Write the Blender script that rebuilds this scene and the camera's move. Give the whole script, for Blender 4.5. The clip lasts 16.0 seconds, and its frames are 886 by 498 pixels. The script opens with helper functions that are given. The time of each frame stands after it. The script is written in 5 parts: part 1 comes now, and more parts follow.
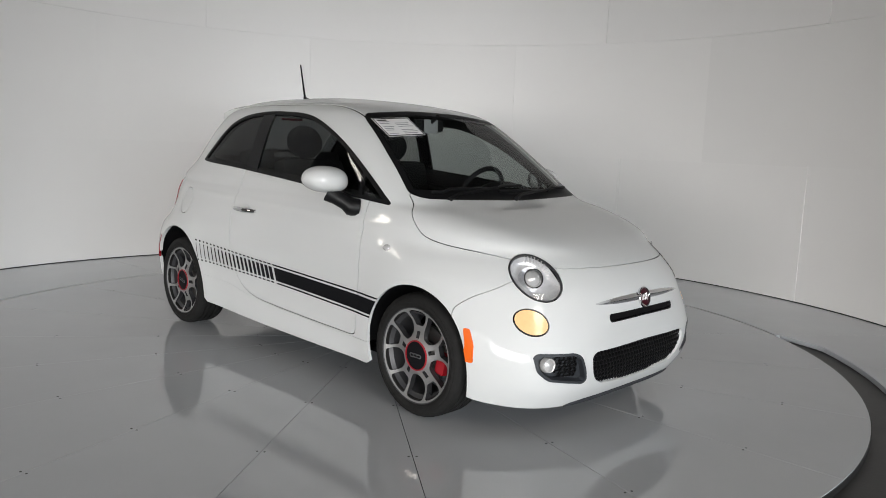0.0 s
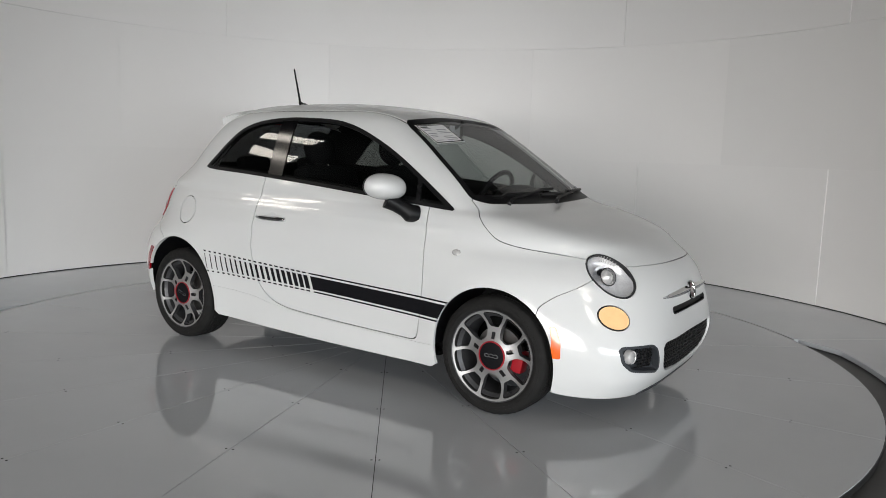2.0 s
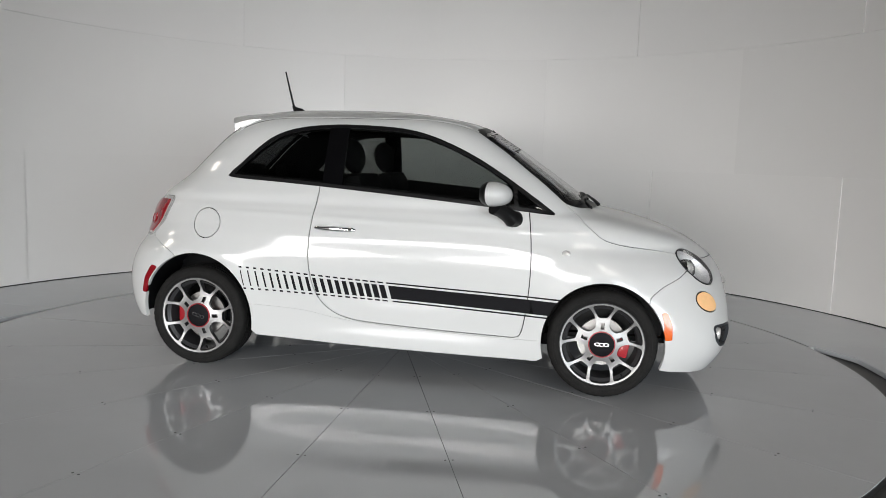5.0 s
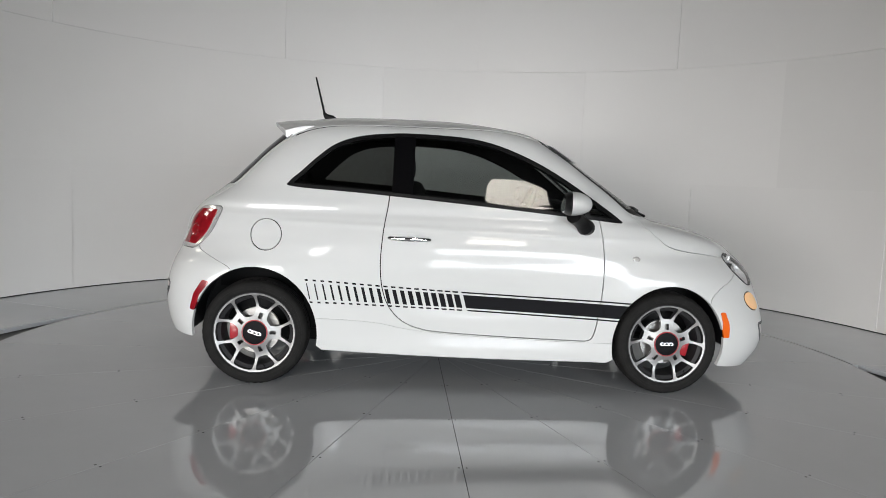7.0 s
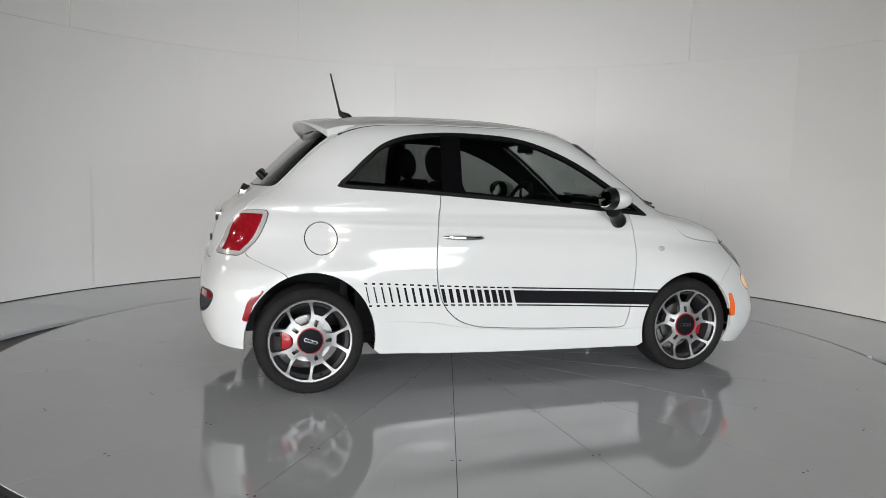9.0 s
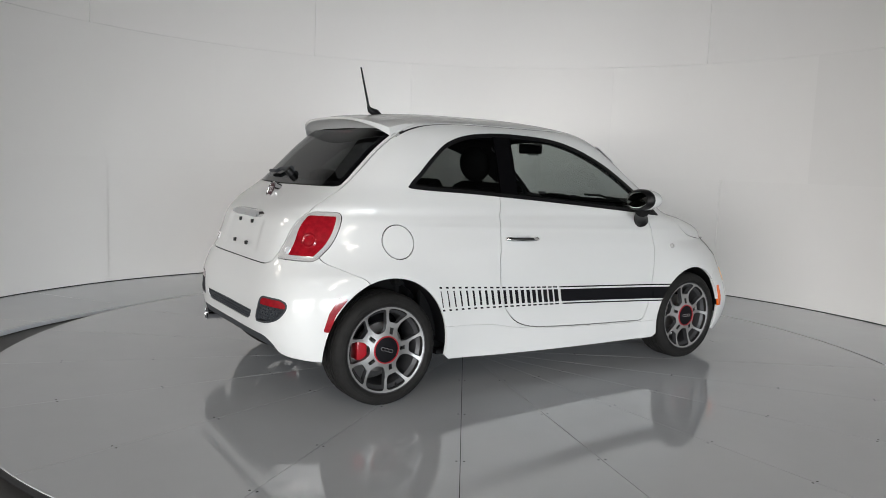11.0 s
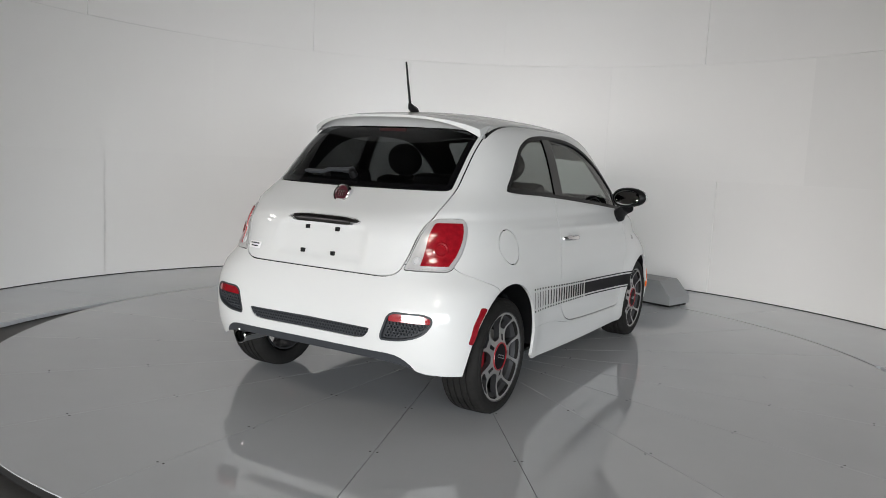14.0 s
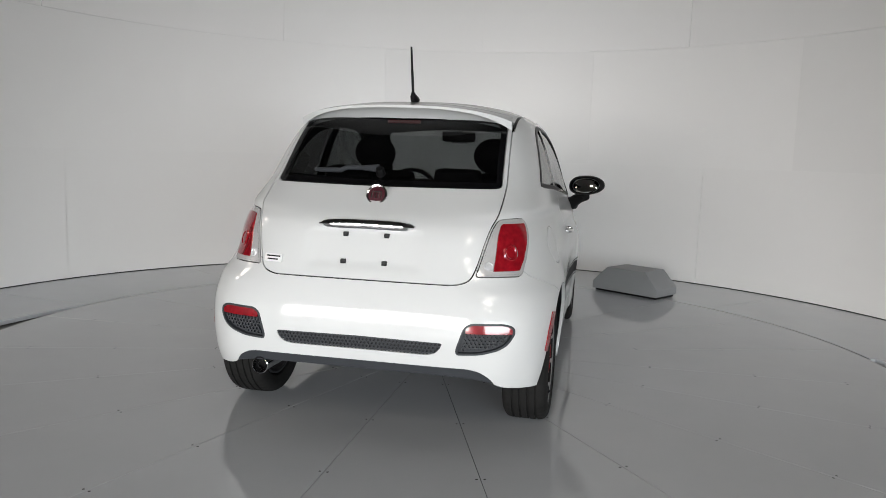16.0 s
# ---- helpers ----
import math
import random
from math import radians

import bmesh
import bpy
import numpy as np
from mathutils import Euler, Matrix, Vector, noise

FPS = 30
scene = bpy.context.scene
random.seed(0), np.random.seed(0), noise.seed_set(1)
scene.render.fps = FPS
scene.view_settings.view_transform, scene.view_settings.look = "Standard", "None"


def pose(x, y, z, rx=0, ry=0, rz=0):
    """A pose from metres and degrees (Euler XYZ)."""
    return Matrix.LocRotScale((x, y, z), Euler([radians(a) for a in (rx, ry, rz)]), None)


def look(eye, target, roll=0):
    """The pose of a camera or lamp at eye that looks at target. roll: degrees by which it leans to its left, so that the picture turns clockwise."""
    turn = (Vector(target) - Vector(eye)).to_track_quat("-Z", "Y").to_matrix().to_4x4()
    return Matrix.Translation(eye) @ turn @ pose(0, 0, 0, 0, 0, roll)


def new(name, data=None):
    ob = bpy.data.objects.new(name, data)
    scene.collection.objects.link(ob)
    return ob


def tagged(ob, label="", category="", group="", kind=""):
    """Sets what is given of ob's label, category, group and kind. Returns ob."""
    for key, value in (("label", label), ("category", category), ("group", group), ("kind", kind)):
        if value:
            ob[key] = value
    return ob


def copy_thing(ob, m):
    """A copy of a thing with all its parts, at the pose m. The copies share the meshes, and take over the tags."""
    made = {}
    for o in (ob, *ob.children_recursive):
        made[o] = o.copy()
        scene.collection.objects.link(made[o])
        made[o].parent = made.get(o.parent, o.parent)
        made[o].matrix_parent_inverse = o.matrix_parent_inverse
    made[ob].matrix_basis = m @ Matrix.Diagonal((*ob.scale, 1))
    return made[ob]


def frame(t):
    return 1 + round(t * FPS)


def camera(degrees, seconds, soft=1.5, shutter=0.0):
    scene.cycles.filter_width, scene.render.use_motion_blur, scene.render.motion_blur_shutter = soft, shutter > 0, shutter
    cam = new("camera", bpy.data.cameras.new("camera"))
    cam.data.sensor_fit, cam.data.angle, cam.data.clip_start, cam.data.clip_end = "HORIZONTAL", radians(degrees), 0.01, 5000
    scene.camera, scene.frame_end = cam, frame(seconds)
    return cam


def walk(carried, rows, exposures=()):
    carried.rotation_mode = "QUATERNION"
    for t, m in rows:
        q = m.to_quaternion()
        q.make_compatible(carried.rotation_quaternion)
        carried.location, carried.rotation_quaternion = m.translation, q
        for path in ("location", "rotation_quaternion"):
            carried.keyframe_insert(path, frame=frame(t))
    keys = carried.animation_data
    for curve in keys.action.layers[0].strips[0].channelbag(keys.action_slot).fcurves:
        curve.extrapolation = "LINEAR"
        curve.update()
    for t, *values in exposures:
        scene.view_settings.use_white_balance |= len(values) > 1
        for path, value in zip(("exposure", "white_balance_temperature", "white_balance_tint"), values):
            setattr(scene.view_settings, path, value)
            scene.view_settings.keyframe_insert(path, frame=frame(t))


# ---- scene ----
LENS = 61.09
AXIS_X, AXIS_Y = -0.0998, 0.0394  # the turntable's axis in the car's own space
# seconds; eye x y z; yaw, pitch, roll; turn of the table
ROWS = [
    (0, -0.081, -4.823, 1.241, -6.03, -7.74, 2.25, -50.48),
    (0.5, -0.018, -4.849, 1.258, -4.96, -7.75, 2.15, -47.63),
    (1, 0.016, -4.855, 1.268, -4.29, -7.80, 2.05, -44.54),
    (1.5, 0.020, -4.859, 1.268, -4.02, -7.79, 1.89, -41.17),
    (2, 0.006, -4.851, 1.248, -4.01, -7.49, 1.79, -37.50),
    (2.5, 0.016, -4.840, 1.241, -3.93, -7.40, 1.67, -33.68),
    (3, 0.007, -4.839, 1.236, -3.78, -7.29, 1.70, -29.64),
    (3.5, -0.017, -4.843, 1.225, -3.62, -6.94, 1.73, -25.50),
    (4, -0.041, -4.867, 1.227, -3.83, -6.84, 1.75, -21.42),
    (6.5, -0.039, -4.915, 1.199, -0.99, -5.96, 2.19, -0.86),
    (7, -0.013, -4.909, 1.190, -0.26, -5.67, 2.28, 3.04),
    (7.5, 0.000, -4.915, 1.196, 0.19, -5.64, 2.17, 6.82),
    (8, -0.002, -4.935, 1.208, 0.44, -5.86, 1.99, 10.65),
    (8.5, 0.007, -4.958, 1.199, 0.75, -5.88, 1.66, 14.53),
    (9, 0.005, -4.965, 1.203, 0.91, -6.04, 1.43, 18.60),
    (9.5, -0.000, -4.970, 1.211, 1.44, -6.33, 1.41, 22.84),
    (12, 0.017, -4.945, 1.208, 1.72, -6.11, 2.89, 44.78),
    (12.5, 0.014, -4.948, 1.215, 1.55, -6.22, 3.17, 49.04),
    (13, 0.010, -4.956, 1.221, 1.63, -6.32, 3.15, 53.22),
    (13.5, 0.013, -4.968, 1.219, 1.67, -6.33, 3.13, 57.54),
    (14, 0.011, -4.966, 1.225, 1.68, -6.50, 2.96, 61.96),
    (14.5, 0.011, -4.949, 1.239, 1.57, -6.83, 2.77, 66.40),
    (15, -0.009, -4.919, 1.238, 1.39, -7.00, 2.44, 70.83),
    (15.5, 0.040, -4.821, 1.233, 1.17, -7.06, 2.09, 75.08),
    (16, 0.136, -4.695, 1.240, 1.07, -7.20, 1.84, 79.20),
]
cam = camera(LENS, 16.0, 0.9)


def aim(x, y, z, yaw, pitch, roll):
    a, p = radians(yaw), radians(pitch)
    return look((x, y, z), (x - math.sin(a) * math.cos(p), y + math.cos(a) * math.cos(p), z + math.sin(p)), roll)


walk(cam, [(r[0], aim(*r[1:7])) for r in ROWS], [(0.0, 0.0), (3.0, -0.08), (7.0, -0.05), (9.5, 0.08), (13.0, 0.12), (16.0, 0.0)])

# ---------------------------------------------------------------- light
world = bpy.data.worlds.new("world")
scene.world = world
world.use_nodes = True
sky = world.node_tree.nodes.new("ShaderNodeTexSky")
sky.sky_type, sky.sun_disc = "NISHITA", False
sky.sun_elevation, sky.sun_rotation = radians(50), radians(200)
world.node_tree.links.new(sky.outputs["Color"], world.node_tree.nodes["Background"].inputs["Color"])
world.node_tree.nodes["Background"].inputs["Strength"].default_value = 0.12


def area_lamp(name, m, wide, high, watts, colour):
    data = bpy.data.lights.new(name, "AREA")
    data.shape, data.size, data.size_y, data.energy, data.color = "RECTANGLE", wide, high, watts, colour
    ob = new(name, data)
    ob.matrix_world = m
    return ob


GATE_WEST, GATE_EAST, PANEL = 3950, 2800, 17.0


# ---------------------------------------------------------------- materials
def material(name, colour, rough=0.5, metal=0.0, coat=0.0, vary=0.0, size=8.0, bump=0.0, bump_size=200.0, rough_vary=0.0, spec=0.5, emit=None, emit_strength=0.0):
    m = bpy.data.materials.new(name)
    m.use_nodes = True
    nt = m.node_tree
    b = nt.nodes["Principled BSDF"]
    b.inputs["Base Color"].default_value = (*colour, 1)
    b.inputs["Roughness"].default_value = rough
    b.inputs["Metallic"].default_value = metal
    b.inputs["Coat Weight"].default_value = coat
    b.inputs["Coat Roughness"].default_value = 0.05
    b.inputs["Specular IOR Level"].default_value = spec
    if emit:
        b.inputs["Emission Color"].default_value = (*emit, 1)
        b.inputs["Emission Strength"].default_value = emit_strength
    if vary or bump or rough_vary:
        tc = nt.nodes.new("ShaderNodeTexCoord")
    if vary or rough_vary:
        big = nt.nodes.new("ShaderNodeTexNoise")
        big.inputs["Scale"].default_value, big.inputs["Detail"].default_value, big.inputs["Roughness"].default_value = size, 6, 0.62
        nt.links.new(tc.outputs["Object"], big.inputs["Vector"])
    if vary:
        mix = nt.nodes.new("ShaderNodeMix")
        mix.data_type = "RGBA"
        mix.inputs["A"].default_value = (*[c * (1 - vary) for c in colour], 1)
        mix.inputs["B"].default_value = (*[min(1, c * (1 + vary)) for c in colour], 1)
        nt.links.new(big.outputs["Fac"], mix.inputs["Factor"])
        nt.links.new(mix.outputs["Result"], b.inputs["Base Color"])
    if rough_vary:
        rng = nt.nodes.new("ShaderNodeMapRange")
        rng.inputs["From Min"].default_value, rng.inputs["From Max"].default_value = 0.3, 0.7
        rng.inputs["To Min"].default_value, rng.inputs["To Max"].default_value = max(0, rough - rough_vary), rough + rough_vary
        nt.links.new(big.outputs["Fac"], rng.inputs["Value"])
        nt.links.new(rng.outputs["Result"], b.inputs["Roughness"])
    if bump:
        fine = nt.nodes.new("ShaderNodeTexNoise")
        fine.inputs["Scale"].default_value, fine.inputs["Detail"].default_value = bump_size, 3
        nt.links.new(tc.outputs["Object"], fine.inputs["Vector"])
        bp = nt.nodes.new("ShaderNodeBump")
        bp.inputs["Strength"].default_value, bp.inputs["Distance"].default_value = bump, 0.002
        nt.links.new(fine.outputs["Fac"], bp.inputs["Height"])
        nt.links.new(bp.outputs["Normal"], b.inputs["Normal"])
    return m


def glass_material(name, tint, rough=0.0):
    """A thin pane: it shows what lies behind it, tinted, and mirrors by Fresnel."""
    m = bpy.data.materials.new(name)
    m.use_nodes = True
    nt = m.node_tree
    nt.nodes.remove(nt.nodes["Principled BSDF"])
    clear = nt.nodes.new("ShaderNodeBsdfTransparent")
    clear.inputs["Color"].default_value = (*tint, 1)
    gloss = nt.nodes.new("ShaderNodeBsdfGlossy")
    gloss.inputs["Roughness"].default_value = rough
    # Schlick's rule, alike from both sides of the pane
    facing = nt.nodes.new("ShaderNodeLayerWeight")
    facing.inputs["Blend"].default_value = 0.5
    power, scale = nt.nodes.new("ShaderNodeMath"), nt.nodes.new("ShaderNodeMath")
    power.operation, scale.operation = "POWER", "MULTIPLY_ADD"
    power.inputs[1].default_value = 5.0
    scale.inputs[1].default_value, scale.inputs[2].default_value = 0.95, 0.042
    nt.links.new(facing.outputs["Facing"], power.inputs[0])
    nt.links.new(power.outputs["Value"], scale.inputs[0])
    mix = nt.nodes.new("ShaderNodeMixShader")
    nt.links.new(scale.outputs["Value"], mix.inputs["Fac"])
    nt.links.new(clear.outputs["BSDF"], mix.inputs[1])
    nt.links.new(gloss.outputs["BSDF"], mix.inputs[2])
    nt.links.new(mix.outputs["Shader"], nt.nodes["Material Output"].inputs["Surface"])
    return m


M_WALL = material("white_wall_paint", (0.78, 0.765, 0.75), 0.36, vary=0.02, size=1.3, bump=0.05, bump_size=60, rough_vary=0.08)
def vary_by_piece(m, amount):
    """Each piece takes a slightly different shade."""
    nt = m.node_tree
    b = nt.nodes["Principled BSDF"]
    info, rng, hsv = nt.nodes.new("ShaderNodeObjectInfo"), nt.nodes.new("ShaderNodeMapRange"), nt.nodes.new("ShaderNodeHueSaturation")
    rng.inputs["To Min"].default_value, rng.inputs["To Max"].default_value = 1 - amount, 1 + amount
    nt.links.new(info.outputs["Random"], rng.inputs["Value"])
    nt.links.new(rng.outputs["Result"], hsv.inputs["Value"])
    nt.links.new(b.inputs["Base Color"].links[0].from_socket, hsv.inputs["Color"])
    nt.links.new(hsv.outputs["Color"], b.inputs["Base Color"])


vary_by_piece(M_WALL, 0.02)
M_FLOOR = material("grey_epoxy_floor", (0.51, 0.525, 0.545), 0.06, vary=0.06, size=2.0, bump=0.012, bump_size=12, rough_vary=0.03, spec=0.5)
M_DARKFLOOR = material("dark_concrete", (0.045, 0.044, 0.043), 0.5, vary=0.35, size=5, bump=0.2, bump_size=60)
M_CEILING = material("dark_ceiling", (0.16, 0.15, 0.145), 0.8, vary=0.1)
M_OUTER = material("hall_wall", (0.14, 0.135, 0.13), 0.7, vary=0.1)
M_BLACK_EDGE = material("black_rubber_edge", (0.012, 0.012, 0.012), 0.6)
M_BOX = material("grey_painted_metal", (0.22, 0.225, 0.23), 0.45, vary=0.06, size=4)
M_PAINT = material("white_car_paint", (0.62, 0.625, 0.62), 0.55, coat=0.8, vary=0.012, size=3)
M_BLACK = material("black_plastic", (0.005, 0.005, 0.0055), 0.45, bump=0.05, spec=0.25)
M_TRIM = material("grey_plastic", (0.034, 0.037, 0.042), 0.5, bump=0.1, spec=0.3)
M_RUBBER = material("tyre_rubber", (0.012, 0.0116, 0.0112), 0.78, vary=0.6, size=18, bump=0.35, bump_size=260, spec=0.2)
M_CHROME = material("chrome", (0.78, 0.78, 0.79), 0.07, metal=1.0)
M_ALLOY = material("machined_alloy", (0.40, 0.398, 0.395), 0.48, metal=0.8, vary=0.12, size=22)
M_ALLOY_DARK = material("dark_grey_alloy", (0.055, 0.055, 0.058), 0.45, metal=0.5)
M_RED = material("red_lacquer", (0.34, 0.010, 0.018), 0.3, coat=0.5)
M_DECAL = material("black_vinyl", (0.005, 0.005, 0.0065), 0.6, spec=0.14)
M_PIANO = material("gloss_black", (0.003, 0.003, 0.0035), 0.12, spec=0.35)
M_CABIN = material("black_cabin_cloth", (0.007, 0.007, 0.0075), 0.9, vary=0.2, size=40, spec=0.15)
M_DASH = material("dark_dashboard", (0.007, 0.007, 0.008), 0.6, bump=0.1, spec=0.25)
M_AMBER = material("lit_amber_plastic", (0.78, 0.48, 0.24), 0.18, coat=0.6, vary=0.25, size=14, emit=(1.0, 0.56, 0.26), emit_strength=0.25)
M_ORANGE = material("orange_reflector", (0.80, 0.13, 0.01), 0.25, coat=0.6)
M_REDLENS = material("red_lens", (0.25, 0.006, 0.012), 0.16, coat=1.0, vary=0.6, size=38)
M_CLEARLENS = material("silvered_lens", (0.62, 0.61, 0.60), 0.22, metal=0.35, coat=1.0, vary=0.15, size=40)
M_BOWL = material("silvered_bowl", (0.66, 0.66, 0.67), 0.25, metal=0.3, vary=0.35, size=30)
M_GLASS_DARK = glass_material("privacy_glass", (0.24, 0.25, 0.245))
M_GLASS_REAR = glass_material("rear_glass", (0.125, 0.13, 0.135))
M_GLASS_DOOR = glass_material("door_glass", (0.42, 0.445, 0.435))
M_GLASS_WS = glass_material("windscreen_glass", (0.76, 0.80, 0.78))
M_LENS = glass_material("clear_lens", (0.93, 0.93, 0.93))
M_PAPER = material("white_paper", (0.80, 0.79, 0.79), 0.6)
M_PRINT = material("grey_print", (0.30, 0.30, 0.31), 0.7)
M_LIGHT = material("light_diffuser", (0.8, 0.8, 0.8), 0.5, emit=(1.0, 0.92, 0.82), emit_strength=PANEL)
M_DISC_STEEL = material("brake_steel", (0.35, 0.34, 0.33), 0.35, metal=1.0, vary=0.1, size=20)


# ---------------------------------------------------------------- helpers for meshes
def mesh_of(name, verts, faces, mat, smooth=False):
    me = bpy.data.meshes.new(name)
    me.from_pydata([tuple(v) for v in verts], [], [tuple(f) for f in faces])
    me.materials.append(mat)
    if smooth:
        me.polygons.foreach_set("use_smooth", [True] * len(me.polygons))
    me.update()
    return me


def part(name, bm, mat, parent=None, label="", smooth=True, angle=35):
    """Links a bmesh as one mesh object, under a thing where one is given."""
    me = bpy.data.meshes.new(name)
    bmesh.ops.recalc_face_normals(bm, faces=bm.faces)
    bm.to_mesh(me)
    bm.free()
    me.materials.append(mat)
    if smooth:
        me.polygons.foreach_set("use_smooth", [True] * len(me.polygons))
        me.set_sharp_from_angle(angle=radians(angle))
    ob = new(name, me)
    if parent:
        ob.parent = parent
    if label:
        tagged(ob, label)
    return ob


def box(bm, lo, hi, bevel=0.0, m=None):
    made = bmesh.ops.create_cube(bm, size=1.0)["verts"]
    c = [(a + b) / 2 for a, b in zip(lo, hi)]
    s = [b - a for a, b in zip(lo, hi)]
    for v in made:
        v.co = Vector((c[0] + v.co.x * s[0], c[1] + v.co.y * s[1], c[2] + v.co.z * s[2]))
    if bevel:
        edges = list({e for v in made for e in v.link_edges})
        made = bmesh.ops.bevel(bm, geom=edges, offset=bevel, segments=2, profile=0.6, affect="EDGES")["verts"]
    if m:
        bmesh.ops.transform(bm, matrix=m, verts=[v for v in made if v.is_valid])
    return bm


def ring(bm, profile, m, steps=48, close=True):
    """Turns a profile of (radius, along) round the local z axis."""
    rows = []
    for i in range(steps):
        a = 2 * math.pi * i / steps
        rows.append([bm.verts.new(m @ Vector((r * math.cos(a), r * math.sin(a), h))) for r, h in profile])
    for i in range(steps):
        p, q = rows[i], rows[(i + 1) % steps]
        for j in range(len(profile) - (0 if close else 1)):
            k = (j + 1) % len(profile)
            bm.faces.new((p[j], q[j], q[k], p[k]))
    return bm


def tube(bm, points, radius, sides=8, taper=None):
    """A round rod along points."""
    pts = [Vector(p) for p in points]
    rows = []
    for i, p in enumerate(pts):
        d = (pts[min(i + 1, len(pts) - 1)] - pts[max(i - 1, 0)]).normalized()
        a = d.orthogonal().normalized() if i == 0 else (rows_a - d * rows_a.dot(d)).normalized()
        rows_a = a
        b = d.cross(a)
        r = taper[i] if taper else radius
        rows.append([bm.verts.new(p + (a * math.cos(t) + b * math.sin(t)) * r) for t in (2 * math.pi * k / sides for k in range(sides))])
    for p, q in zip(rows, rows[1:]):
        for k in range(sides):
            bm.faces.new((p[k], p[(k + 1) % sides], q[(k + 1) % sides], q[k]))
    bm.faces.new(rows[0][::-1])
    bm.faces.new(rows[-1])
    return bm


def thing(name, label, category, group=""):
    ob = new(name)
    ob.empty_display_size = 0.1
    return tagged(ob, label, category, group)


# ---------------------------------------------------------------- the studio
DISC_R, WALL_R = 2.846, 3.949


def arc_sheet(a0, a1, r0, r1, z0, z1, steps):
    """A bent slab between two angles (degrees), two radii and two heights."""
    verts, faces = [], []
    for i in range(steps + 1):
        a = radians(a0 + (a1 - a0) * i / steps)
        for r, z in ((r0, z0), (r1, z0), (r1, z1), (r0, z1)):
            verts.append((r * math.cos(a), r * math.sin(a), z))
    for i in range(steps):
        for j in range(4):
            faces.append((4 * i + j, 4 * i + (j + 1) % 4, 4 * i + 4 + (j + 1) % 4, 4 * i + 4 + j))
    faces += [(3, 2, 1, 0), tuple(4 * steps + k for k in range(4))]
    return verts, faces


def structure(name, me, label):
    return tagged(new(name, me), label, kind="structure")


def studio_wall():
    v, f = arc_sheet(-6, 172, WALL_R + 0.014, WALL_R + 0.12, 0.0, 4.4, 60)
    wall = structure("wall_curved", mesh_of("wall_curved", v, f, M_WALL, False), "curved white studio wall of painted sheets")
    courses = [
        (0.008, 1.187, [-6, 20, 49, 79, 114, 149.6, 172]),
        (1.189, 2.387, [-6, 13, 36, 67, 100.7, 133, 172]),
        (2.389, 3.601, [-6, 19, 52.4, 85, 117, 152, 172]),
        (3.603, 4.390, [-6, 36, 68, 101, 135, 172]),
    ]
    rnd = random.Random(4)
    for z0, z1, edges in courses:
        for a, b in zip(edges, edges[1:]):
            v, f = arc_sheet(a + 0.014, b - 0.014, WALL_R, WALL_R + 0.012, z0, z1, max(3, int((b - a) / 2)))
            p = new("panel", mesh_of("panel", v, f, M_WALL, True))
            p.data.set_sharp_from_angle(angle=radians(40))
            p.parent = wall
            mid = radians((a + b) / 2)
            # each sheet is hung a little out of true
            c = Vector((WALL_R * math.cos(mid), WALL_R * math.sin(mid), 0))
            p.matrix_basis = Matrix.Translation(c) @ pose(0, 0, 0, 0, 0, rnd.uniform(-0.35, 0.35)) @ Matrix.Translation(-c)
    v, f = arc_sheet(-6, 172, WALL_R - 0.002, WALL_R + 0.012, 0.0, 0.006, 60)
    structure("baseboard", mesh_of("baseboard", v, f, M_BLACK_EDGE), "thin dark joint at the foot of the wall")
    return wall


def floors():
    # the hall's dark concrete, lower than the painted deck
    bm = bmesh.new()
    bmesh.ops.create_grid(bm, x_segments=1, y_segments=1, size=24)
    bmesh.ops.translate(bm, verts=bm.verts, vec=(0, 0, -0.035))
    tagged(part("floor", bm, M_DARKFLOOR, smooth=False), "dark worn concrete hall floor", kind="structure")
    # the fixed painted deck round the table, from the table's edge to the wall
    deck = thing("deck_surround", "grey painted fixed deck round the turntable", "platform")
    tagged(deck, kind="structure")
    joints = [-26, -12, 3.0, 36, 68, 101, 132, 160.8, 176, 192, 206]
    for a, b in zip(joints, joints[1:]):
        verts, faces, n = [], [], 14
        for i in range(n + 1):
            t = a + 0.03 + (b - a - 0.06) * i / n
            c, s = math.cos(radians(t)), math.sin(radians(t))
            r = DISC_R + 0.022
            if t < 3:
                r = 2.90 + 0.020 * min(6, 3 - t)
            if t > 160.8:
                r = DISC_R + 0.022 + 0.0105 * (t - 160.8)
            for rr, z in ((r, -0.03), (WALL_R + 0.01, -0.03), (WALL_R + 0.01, 0.0), (r, 0.0)):
                verts.append((rr * c, rr * s, z))
        for i in range(n):
            for j in range(4):
                faces.append((4 * i + j, 4 * i + (j + 1) % 4, 4 * i + 4 + (j + 1) % 4, 4 * i + 4 + j))
        faces += [(3, 2, 1, 0), tuple(4 * n + k for k in range(4))]
        p = new("deck_plate", mesh_of("deck_plate", verts, faces, M_FLOOR))
        p.parent = deck


